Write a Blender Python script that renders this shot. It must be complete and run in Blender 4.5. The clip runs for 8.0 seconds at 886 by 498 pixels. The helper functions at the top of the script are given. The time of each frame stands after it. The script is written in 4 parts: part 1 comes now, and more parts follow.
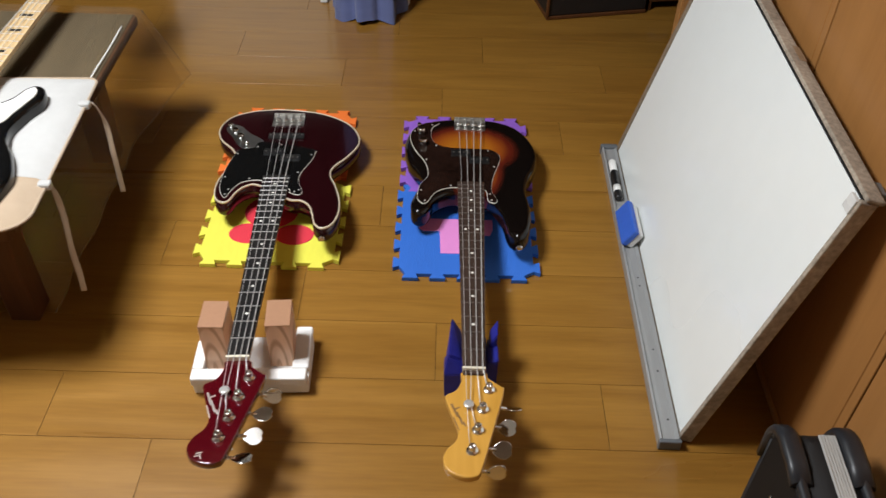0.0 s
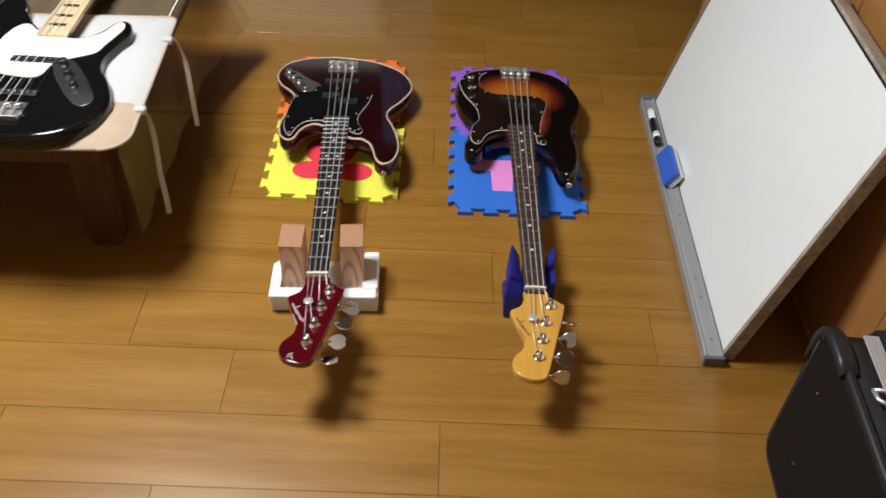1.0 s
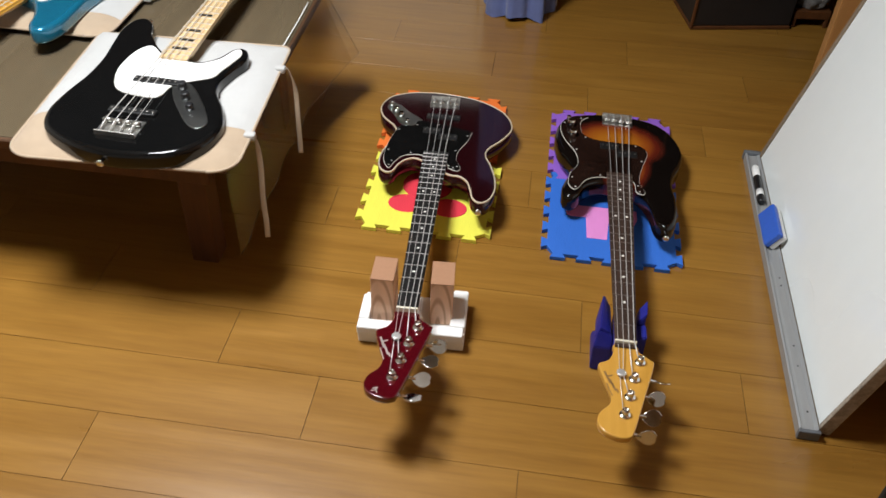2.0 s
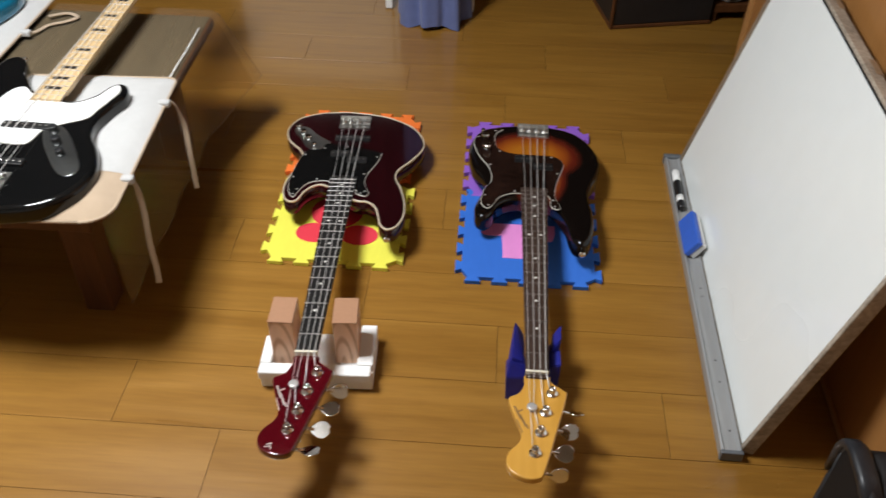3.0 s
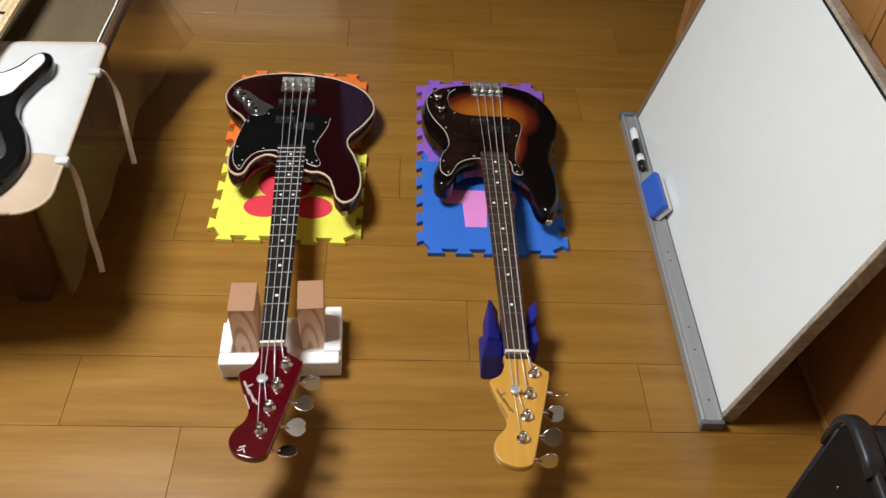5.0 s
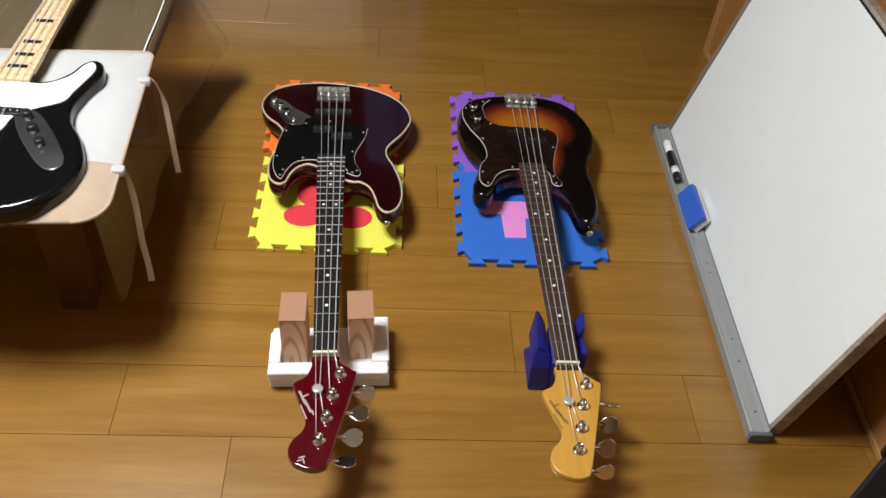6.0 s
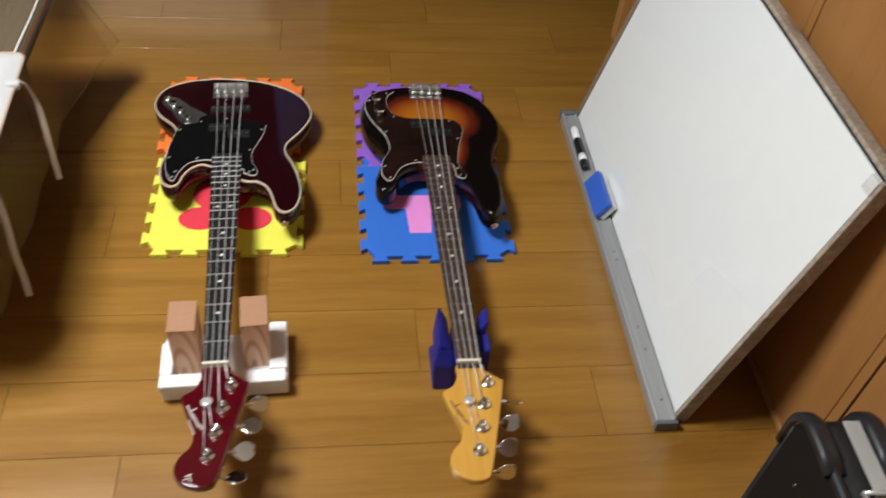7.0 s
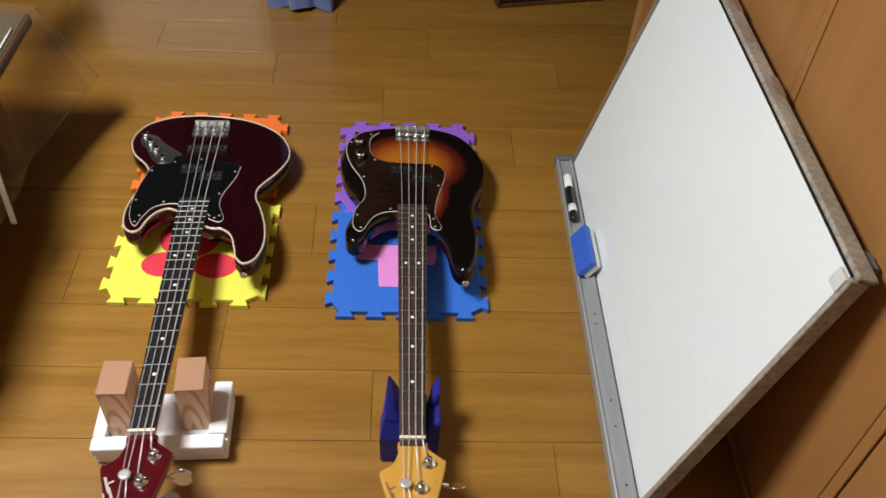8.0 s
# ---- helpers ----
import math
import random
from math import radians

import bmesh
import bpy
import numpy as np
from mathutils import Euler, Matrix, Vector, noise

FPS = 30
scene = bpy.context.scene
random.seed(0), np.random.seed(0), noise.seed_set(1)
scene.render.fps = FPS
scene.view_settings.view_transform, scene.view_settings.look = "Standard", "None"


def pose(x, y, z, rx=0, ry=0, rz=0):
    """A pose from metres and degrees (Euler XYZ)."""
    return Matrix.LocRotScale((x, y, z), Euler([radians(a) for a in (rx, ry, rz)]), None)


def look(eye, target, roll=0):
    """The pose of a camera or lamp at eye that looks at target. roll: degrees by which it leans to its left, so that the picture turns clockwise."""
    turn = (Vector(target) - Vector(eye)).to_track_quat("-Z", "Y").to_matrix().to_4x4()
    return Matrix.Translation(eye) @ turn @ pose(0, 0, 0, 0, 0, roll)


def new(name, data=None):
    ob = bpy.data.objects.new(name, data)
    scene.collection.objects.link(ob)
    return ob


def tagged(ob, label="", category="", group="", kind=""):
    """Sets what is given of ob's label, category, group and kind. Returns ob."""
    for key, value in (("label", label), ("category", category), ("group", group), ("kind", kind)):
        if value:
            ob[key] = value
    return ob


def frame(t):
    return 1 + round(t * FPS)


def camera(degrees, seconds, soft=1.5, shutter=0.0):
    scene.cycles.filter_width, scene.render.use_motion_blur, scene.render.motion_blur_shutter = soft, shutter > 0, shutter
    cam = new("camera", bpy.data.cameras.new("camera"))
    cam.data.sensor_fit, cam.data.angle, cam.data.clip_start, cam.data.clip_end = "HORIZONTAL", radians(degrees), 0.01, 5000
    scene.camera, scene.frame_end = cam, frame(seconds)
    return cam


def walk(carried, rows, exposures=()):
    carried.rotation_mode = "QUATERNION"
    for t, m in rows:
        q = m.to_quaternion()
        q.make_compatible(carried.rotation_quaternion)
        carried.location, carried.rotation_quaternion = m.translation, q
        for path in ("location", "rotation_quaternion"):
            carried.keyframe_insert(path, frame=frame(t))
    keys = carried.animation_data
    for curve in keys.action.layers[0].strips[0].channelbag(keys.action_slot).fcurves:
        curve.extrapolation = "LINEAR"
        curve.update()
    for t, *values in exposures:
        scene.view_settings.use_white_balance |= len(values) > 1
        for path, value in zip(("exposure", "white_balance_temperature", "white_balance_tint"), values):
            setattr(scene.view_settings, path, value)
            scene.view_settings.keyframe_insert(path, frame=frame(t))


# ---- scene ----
cam = camera(54.6, 8.0, soft=1.5, shutter=0.5)
PATH = [
    (0, (-0.002, -0.234, 1.311), (0.011, 1.242, -0.038), 1.9),
    (0.5, (-0.071, -0.309, 1.314), (-0.047, 1.179, -0.021), 2.0),
    (1, (-0.134, -0.395, 1.31), (-0.107, 1.053, -0.071), 3.1),
    (1.5, (-0.174, -0.431, 1.312), (-0.235, 1.051, -0.03), 3.9),
    (1.7, (-0.177, -0.417, 1.318), (-0.323, 1.067, -0.015), 3.4),
    (2.8, (-0.061, -0.272, 1.324), (-0.195, 1.200, -0.022), 0.8),
    (3, (-0.044, -0.257, 1.321), (-0.133, 1.225, -0.019), 1.0),
    (3.5, (-0.017, -0.226, 1.319), (-0.07, 1.219, -0.062), 1.4),
    (4, (-0.039, -0.206, 1.306), (-0.064, 1.18, -0.135), 2.3),
    (4.5, (-0.108, -0.176, 1.305), (-0.056, 1.217, -0.129), 3.5),
    (5.8, (-0.222, -0.141, 1.298), (-0.078, 1.255, -0.127), 5.5),
    (6, (-0.251, -0.151, 1.301), (-0.119, 1.257, -0.113), 5.5),
    (6.5, (-0.253, -0.162, 1.297), (-0.108, 1.256, -0.106), 5.8),
    (6.8, (-0.232, -0.134, 1.304), (0.032, 1.241, -0.127), 7.6),
    (7, (-0.161, -0.112, 1.289), (0.098, 1.268, -0.136), 6.9),
    (7.5, (-0.056, -0.04, 1.304), (0.13, 1.376, -0.097), 5.5),
    (8, (0.03, 0.011, 1.305), (0.149, 1.411, -0.118), 4.7),
]
walk(cam, [(t, look(eye, target, roll)) for t, eye, target, roll in PATH], [(0.0, 0.0), (3.0, -0.03), (6.5, -0.03), (7.5, 0.05), (8.0, 0.05)])

# ---- light: one round pendant lamp, dim room ----
LAMP = (-0.98, 0.80, 2.02)
world = bpy.data.worlds.new("room_air")
scene.world = world
world.use_nodes = True
world.node_tree.nodes["Background"].inputs[0].default_value = (0.9, 0.85, 0.8, 1)
world.node_tree.nodes["Background"].inputs[1].default_value = 0.02
lamp_data = bpy.data.lights.new("ceiling_light", "AREA")
lamp_data.shape, lamp_data.size, lamp_data.energy = "DISK", 0.56, 64.5
lamp_data.color = (0.93, 0.965, 1.0)
new("ceiling_light", lamp_data).matrix_world = pose(LAMP[0], LAMP[1], LAMP[2] - 0.03)


# ---- materials ----
def mat(name, color, rough=0.5, metal=0.0, var=0.15, scale=30.0, stretch=(1, 1, 1), bump=0.0, bump_scale=200.0,
        coat=0.0, spec=0.5, coord="Object", rough_var=0.08, sheen=0.0):
    """A two-scale procedural surface: broad stains and fine grain round one base colour."""
    m = bpy.data.materials.new(name)
    m.use_nodes = True
    nt = m.node_tree
    b = nt.nodes["Principled BSDF"]
    tc = nt.nodes.new("ShaderNodeTexCoord")
    mp = nt.nodes.new("ShaderNodeMapping")
    mp.inputs["Scale"].default_value = stretch
    nt.links.new(tc.outputs[coord], mp.inputs["Vector"])
    n1, n2 = nt.nodes.new("ShaderNodeTexNoise"), nt.nodes.new("ShaderNodeTexNoise")
    n1.inputs["Scale"].default_value, n2.inputs["Scale"].default_value = scale * 0.2, scale * 2.2
    n2.inputs["Detail"].default_value = 5
    add = nt.nodes.new("ShaderNodeMath")
    add.operation = "ADD"
    half = nt.nodes.new("ShaderNodeMath")
    half.operation = "MULTIPLY"
    half.inputs[1].default_value = 0.5
    for n in (n1, n2):
        nt.links.new(mp.outputs[0], n.inputs["Vector"])
    nt.links.new(n1.outputs[0], add.inputs[0])
    nt.links.new(n2.outputs[0], add.inputs[1])
    nt.links.new(add.outputs[0], half.inputs[0])
    ramp = nt.nodes.new("ShaderNodeValToRGB")
    ramp.color_ramp.elements[0].position, ramp.color_ramp.elements[1].position = 0.3, 0.7
    ramp.color_ramp.elements[0].color = (*[c * (1 - var) for c in color], 1)
    ramp.color_ramp.elements[1].color = (*[min(1, c * (1 + var)) for c in color], 1)
    nt.links.new(half.outputs[0], ramp.inputs[0])
    nt.links.new(ramp.outputs[0], b.inputs["Base Color"])
    mr = nt.nodes.new("ShaderNodeMapRange")
    mr.inputs[3].default_value, mr.inputs[4].default_value = max(0.02, rough - rough_var), min(1, rough + rough_var)
    nt.links.new(n1.outputs[0], mr.inputs[0])
    nt.links.new(mr.outputs[0], b.inputs["Roughness"])
    b.inputs["Metallic"].default_value = metal
    b.inputs["Specular IOR Level"].default_value = spec
    b.inputs["Coat Weight"].default_value = coat
    b.inputs["Coat Roughness"].default_value = 0.05
    if sheen:
        b.inputs["Sheen Weight"].default_value = sheen
    if bump:
        n3 = nt.nodes.new("ShaderNodeTexNoise")
        n3.inputs["Scale"].default_value = bump_scale
        nt.links.new(mp.outputs[0], n3.inputs["Vector"])
        bp = nt.nodes.new("ShaderNodeBump")
        bp.inputs["Strength"].default_value = bump
        bp.inputs["Distance"].default_value = 0.002
        nt.links.new(n3.outputs[0], bp.inputs["Height"])
        nt.links.new(bp.outputs[0], b.inputs["Normal"])
    return m


def wood(name, dark, light, along="X", rough=0.35, coat=0.3, ring=9.0, random_tone=0.0, fine=60.0, spec=0.5):
    """Wood grain running along one local axis, with broad figure and fine pores; each object is shifted and toned by its own random value."""
    m = bpy.data.materials.new(name)
    m.use_nodes = True
    nt = m.node_tree
    b = nt.nodes["Principled BSDF"]
    tc, oi = nt.nodes.new("ShaderNodeTexCoord"), nt.nodes.new("ShaderNodeObjectInfo")
    sc = nt.nodes.new("ShaderNodeVectorMath")
    sc.operation = "SCALE"
    cmb = nt.nodes.new("ShaderNodeCombineXYZ")
    for k in range(3):
        nt.links.new(oi.outputs["Random"], cmb.inputs[k])
    nt.links.new(cmb.outputs[0], sc.inputs[0])
    sc.inputs["Scale"].default_value = 37.0 if random_tone else 0.0
    va = nt.nodes.new("ShaderNodeVectorMath")
    nt.links.new(tc.outputs["Object"], va.inputs[0])
    nt.links.new(sc.outputs[0], va.inputs[1])
    mp = nt.nodes.new("ShaderNodeMapping")
    mp.inputs["Scale"].default_value = {"X": (0.07, 1, 1), "Y": (1, 0.07, 1), "Z": (1, 1, 0.07)}[along]
    nt.links.new(va.outputs[0], mp.inputs["Vector"])
    n1, n2, n3 = [nt.nodes.new("ShaderNodeTexNoise") for _ in range(3)]
    n1.inputs["Scale"].default_value, n1.inputs["Detail"].default_value, n1.inputs["Distortion"].default_value = ring, 3, 1.2
    n2.inputs["Scale"].default_value, n2.inputs["Detail"].default_value = fine * 2.5, 6
    n3.inputs["Scale"].default_value, n3.inputs["Detail"].default_value = ring * 5, 4
    for n in (n1, n2, n3):
        nt.links.new(mp.outputs[0], n.inputs["Vector"])
    mix = nt.nodes.new("ShaderNodeMath")
    mix.operation = "MULTIPLY_ADD"
    mix.inputs[1].default_value = 0.45
    nt.links.new(n1.outputs[0], mix.inputs[0])
    m2 = nt.nodes.new("ShaderNodeMath")
    m2.operation = "MULTIPLY_ADD"
    m2.inputs[1].default_value = 0.25
    nt.links.new(n2.outputs[0], m2.inputs[0])
    m3 = nt.nodes.new("ShaderNodeMath")
    m3.operation = "MULTIPLY_ADD"
    m3.inputs[1].default_value, m3.inputs[2].default_value = 0.3, 0.0
    nt.links.new(n3.outputs[0], m3.inputs[0])
    nt.links.new(m3.outputs[0], m2.inputs[2])
    nt.links.new(m2.outputs[0], mix.inputs[2])
    tone = nt.nodes.new("ShaderNodeMath")
    tone.operation = "MULTIPLY_ADD"
    tone.inputs[1].default_value = random_tone
    nt.links.new(oi.outputs["Random"], tone.inputs[0])
    nt.links.new(mix.outputs[0], tone.inputs[2])
    ramp = nt.nodes.new("ShaderNodeValToRGB")
    e = ramp.color_ramp.elements
    e[0].position, e[1].position = 0.36 + random_tone * 0.5, 0.64 + random_tone * 0.5
    e[0].color, e[1].color = (*dark, 1), (*light, 1)
    nt.links.new(tone.outputs[0], ramp.inputs[0])
    nt.links.new(ramp.outputs[0], b.inputs["Base Color"])
    mr = nt.nodes.new("ShaderNodeMapRange")
    mr.inputs[3].default_value, mr.inputs[4].default_value = rough - 0.07, rough + 0.1
    nt.links.new(n1.outputs[0], mr.inputs[0])
    nt.links.new(mr.outputs[0], b.inputs["Roughness"])
    b.inputs["Coat Weight"].default_value = coat
    b.inputs["Coat Roughness"].default_value = 0.12
    b.inputs["Specular IOR Level"].default_value = spec
    bp = nt.nodes.new("ShaderNodeBump")
    bp.inputs["Strength"].default_value, bp.inputs["Distance"].default_value = 0.12, 0.001
    nt.links.new(n2.outputs[0], bp.inputs["Height"])
    nt.links.new(bp.outputs[0], b.inputs["Normal"])
    return m


def sunburst(name):
    """Three-tone sunburst lacquer: amber in the middle, red-brown, black to the rim, by distance from the body's middle."""
    m = bpy.data.materials.new(name)
    m.use_nodes = True
    nt = m.node_tree
    b = nt.nodes["Principled BSDF"]
    tc = nt.nodes.new("ShaderNodeTexCoord")
    outs = []
    for (cx, cy), (rx, ry) in (((-0.006, 0.742), (0.146, 0.130)), ((0.012, 0.645), (0.080, 0.148))):
        sub = nt.nodes.new("ShaderNodeVectorMath")
        sub.operation = "SUBTRACT"
        sub.inputs[1].default_value = (cx, cy, 0)
        mul = nt.nodes.new("ShaderNodeVectorMath")
        mul.operation = "MULTIPLY"
        mul.inputs[1].default_value = (1 / rx, 1 / ry, 0)
        ln = nt.nodes.new("ShaderNodeVectorMath")
        ln.operation = "LENGTH"
        nt.links.new(tc.outputs["Object"], sub.inputs[0])
        nt.links.new(sub.outputs[0], mul.inputs[0])
        nt.links.new(mul.outputs[0], ln.inputs[0])
        outs.append(ln.outputs["Value"])
    mn = nt.nodes.new("ShaderNodeMath")
    mn.operation = "SMOOTH_MIN"
    mn.inputs[2].default_value = 0.15
    nt.links.new(outs[0], mn.inputs[0])
    nt.links.new(outs[1], mn.inputs[1])
    nz = nt.nodes.new("ShaderNodeTexNoise")
    nz.inputs["Scale"].default_value = 18
    mp = nt.nodes.new("ShaderNodeMapping")
    mp.inputs["Scale"].default_value = (3, 0.3, 1)
    nt.links.new(tc.outputs["Object"], mp.inputs[0])
    nt.links.new(mp.outputs[0], nz.inputs["Vector"])
    ad = nt.nodes.new("ShaderNodeMath")
    ad.operation = "MULTIPLY_ADD"
    ad.inputs[1].default_value = 0.10
    nt.links.new(nz.outputs[0], ad.inputs[0])
    nt.links.new(mn.outputs[0], ad.inputs[2])
    ramp = nt.nodes.new("ShaderNodeValToRGB")
    e = ramp.color_ramp.elements
    e[0].position, e[0].color = 0.36, (0.35, 0.118, 0.010, 1)
    e[1].position, e[1].color = 0.93, (0.0045, 0.003, 0.0025, 1)
    x = e.new(0.60)
    x.color = (0.24, 0.055, 0.008, 1)
    x = e.new(0.76)
    x.color = (0.100, 0.013, 0.006, 1)
    nt.links.new(ad.outputs[0], ramp.inputs[0])
    nt.links.new(ramp.outputs[0], b.inputs["Base Color"])
    b.inputs["Roughness"].default_value = 0.06
    b.inputs["Coat Weight"].default_value, b.inputs["Coat Roughness"].default_value = 0.10, 0.03
    b.inputs["Specular IOR Level"].default_value = 0.30
    return m


def clear_film(name, tint=(0.93, 0.89, 0.80), gloss=0.05, haze=0.06, milk=(0.50, 0.42, 0.32)):
    """Clear soft vinyl sheet: mostly see-through, with a gloss that grows at grazing angles."""
    m = bpy.data.materials.new(name)
    m.use_nodes = True
    nt = m.node_tree
    nt.nodes.remove(nt.nodes["Principled BSDF"])
    tr, gl, mx, fr = [nt.nodes.new("ShaderNode" + n) for n in ("BsdfTransparent", "BsdfGlossy", "MixShader", "Fresnel")]
    tr.inputs[0].default_value = (*tint, 1)
    gl.inputs["Roughness"].default_value = 0.24
    fr.inputs[0].default_value = 1.0 + gloss * 4
    nt.links.new(fr.outputs[0], mx.inputs[0])
    nt.links.new(tr.outputs[0], mx.inputs[1])
    nt.links.new(gl.outputs[0], mx.inputs[2])
    df, hz = nt.nodes.new("ShaderNodeBsdfDiffuse"), nt.nodes.new("ShaderNodeMixShader")
    df.inputs[0].default_value = (*milk, 1)
    hz.inputs[0].default_value = haze
    nt.links.new(mx.outputs[0], hz.inputs[1])
    nt.links.new(df.outputs[0], hz.inputs[2])
    nt.links.new(hz.outputs[0], nt.nodes["Material Output"].inputs[0])
    return m


M_FLOOR = wood("oak_floor_lacquer", (0.222, 0.102, 0.0165), (0.316, 0.156, 0.0265), "X", 0.30, 0.50, 13.0, 0.03, 85.0)
# Dark backing that shows in the floor joints and closet grooves.
M_GROOVE = mat("dark_joint_backing", (0.045, 0.020, 0.008), 0.8)
M_WALLPAPER = mat("off_white_wallpaper", (0.56, 0.53, 0.47), 0.8, bump=0.3, bump_scale=350, var=0.05)
M_CEIL = mat("white_ceiling_board", (0.62, 0.60, 0.56), 0.85, bump=0.3, bump_scale=250, var=0.04)
M_DOORWOOD = wood("orange_brown_veneer", (0.315, 0.140, 0.040), (0.385, 0.178, 0.054), "Z", 0.38, 0.15, 5.0, 0.05, 50.0)
M_DARKWOOD = wood("dark_brown_panelling", (0.016, 0.009, 0.005), (0.030, 0.017, 0.009), "Z", 0.85, 0.0, 6.0, spec=0.05)
M_TRIMWOOD = wood("pale_trim_wood", (0.36, 0.17, 0.05), (0.46, 0.23, 0.08), "Y", 0.4, 0.1, 8.0)
M_TABLE = wood("dark_table_wood", (0.070, 0.025, 0.008), (0.115, 0.043, 0.013), "Z", 0.5, 0.0, 9.0, spec=0.25)
M_TABLETOP = wood("grey_brown_table_top", (0.080, 0.062, 0.038), (0.115, 0.090, 0.058), "Y", 0.25, 0.3, 9.0)
M_FILM = clear_film("clear_vinyl_sheet")
M_HEM = clear_film("welded_vinyl_hem", (0.97, 0.95, 0.92), 0.06)
# Near-opaque white paints the bright streak of light on the folded vinyl.
M_FOLDSHEEN = clear_film("vinyl_fold_sheen", (0.95, 0.94, 0.92), 0.20, 0.85, (0.88, 0.87, 0.84))
M_WHITE_CLOTH = mat("white_quilted_cotton", (0.455, 0.45, 0.435), 0.95, bump=0.6, bump_scale=900, var=0.05, sheen=0.2)
M_BEIGE_CLOTH = mat("beige_cotton_border", (0.40, 0.30, 0.205), 0.95, bump=0.6, bump_scale=900, var=0.07, sheen=0.2)
M_BOARD = mat("white_board_enamel", (0.80, 0.828, 0.812), 0.28, var=0.02, scale=8, coat=0.2)
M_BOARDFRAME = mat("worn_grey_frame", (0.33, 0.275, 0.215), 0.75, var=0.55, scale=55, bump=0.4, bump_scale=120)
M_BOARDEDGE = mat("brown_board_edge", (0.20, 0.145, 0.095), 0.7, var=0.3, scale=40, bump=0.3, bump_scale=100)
M_TAPE = mat("old_brown_tape", (0.26, 0.17, 0.10), 0.5, var=0.25, scale=60)
M_TRAY = mat("brushed_aluminium", (0.37, 0.375, 0.375), 0.42, metal=0.35, var=0.10, scale=40, stretch=(1, 0.1, 1))
M_BLACKPLASTIC = mat("black_plastic", (0.012, 0.012, 0.013), 0.35, var=0.2)
M_GREYPLASTIC = mat("grey_plastic", (0.12, 0.13, 0.14), 0.45, var=0.15)
M_WHITEPLASTIC = mat("white_plastic", (0.78, 0.78, 0.76), 0.4, var=0.03)
M_CLEARCORNER = mat("milky_corner_plastic", (0.62, 0.62, 0.60), 0.25, var=0.08, coat=0.5)
M_BLUEPLASTIC = mat("blue_eraser_shell", (0.035, 0.115, 0.52), 0.45, var=0.08)
M_FELT = mat("white_felt", (0.70, 0.70, 0.68), 0.95, bump=0.5, bump_scale=700, var=0.06)
M_STAND = mat("cobalt_rubber", (0.009, 0.013, 0.22), 0.55, var=0.15, scale=25, bump=0.15, bump_scale=300)
M_FOAM = mat("white_foam", (0.80, 0.79, 0.77), 0.9, bump=0.5, bump_scale=260, var=0.05)
M_BLOCKTOP = mat("sawn_block_face", (0.35, 0.180, 0.096), 0.75, var=0.06, scale=60, bump=0.2, bump_scale=400)
# Base colour paler than the block top, standing in for light bounced onto the sides.
M_BLOCKGRAIN = mat("block_flame_grain", (0.80, 0.55, 0.39), 0.75, var=0.10, scale=50, stretch=(1, 1, 0.1))
nt = M_BLOCKGRAIN.node_tree
wave, wmap, wtc, wramp, wmix = [nt.nodes.new("ShaderNode" + n) for n in ("TexWave", "Mapping", "TexCoord", "ValToRGB", "Mix")]
wave.wave_type, wave.rings_direction = "RINGS", "Y"
wave.inputs["Scale"].default_value, wave.inputs["Distortion"].default_value = 26.0, 4.0
wave.inputs["Detail"].default_value, wave.inputs["Detail Scale"].default_value = 1.0, 0.45
wmap.inputs["Scale"].default_value = (1.0, 1.0, 0.24)
wmap.inputs["Location"].default_value = (0.006, 0.0, 0.0)
wramp.color_ramp.elements[0].position, wramp.color_ramp.elements[1].position = 0.55, 1.0
wmix.data_type = "RGBA"
wmix.inputs["B"].default_value = (0.55, 0.325, 0.205, 1)
nt.links.new(wtc.outputs["Object"], wmap.inputs[0])
nt.links.new(wmap.outputs[0], wave.inputs["Vector"])
nt.links.new(wave.outputs["Fac"], wramp.inputs[0])
nt.links.new(wramp.outputs[0], wmix.inputs["Factor"])
plain = nt.nodes["Principled BSDF"].inputs["Base Color"].links[0].from_socket
nt.links.new(plain, wmix.inputs["A"])
nt.links.new(wmix.outputs["Result"], nt.nodes["Principled BSDF"].inputs["Base Color"])
M_EVA = {}
for key, col in dict(yellow=(0.74, 0.70, 0.075), orange=(0.80, 0.17, 0.022), blue=(0.022, 0.135, 0.56),
                     purple=(0.255, 0.10, 0.52), red=(0.66, 0.032, 0.055), pink=(0.72, 0.25, 0.60)).items():
    M_EVA[key] = mat(key + "_foam_mat", col, 0.75, var=0.05, scale=40, bump=0.5, bump_scale=420, stretch=(1, 0.25, 1))
M_CHROME = mat("chrome", (0.72, 0.71, 0.69), 0.10, metal=1.0, var=0.05)
M_NICKEL = mat("nickel", (0.66, 0.64, 0.61), 0.3, metal=0.6, var=0.08)
M_FRET = mat("worn_fret_wire", (0.27, 0.25, 0.23), 0.3, metal=0.8, var=0.2)
M_BRIDGE = mat("satin_chrome", (0.58, 0.57, 0.54), 0.32, metal=1.0, var=0.3, scale=90)
M_SMOKECHROME = mat("polished_dark_chrome", (0.36, 0.37, 0.36), 0.30, metal=1.0, var=0.1)
M_STRING = mat("wound_steel_string", (0.62, 0.60, 0.57), 0.36, metal=0.45, var=0.05)
M_ROSE = wood("rosewood_board", (0.030, 0.016, 0.011), (0.062, 0.034, 0.022), "Y", 0.45, 0.0, 30.0)
M_EBONY = wood("ebony_board", (0.007, 0.007, 0.007), (0.017, 0.015, 0.014), "Y", 0.35, 0.0, 30.0)
M_MAPLE = wood("tinted_maple", (0.50, 0.250, 0.036), (0.61, 0.325, 0.060), "Y", 0.28, 0.5, 12.0)
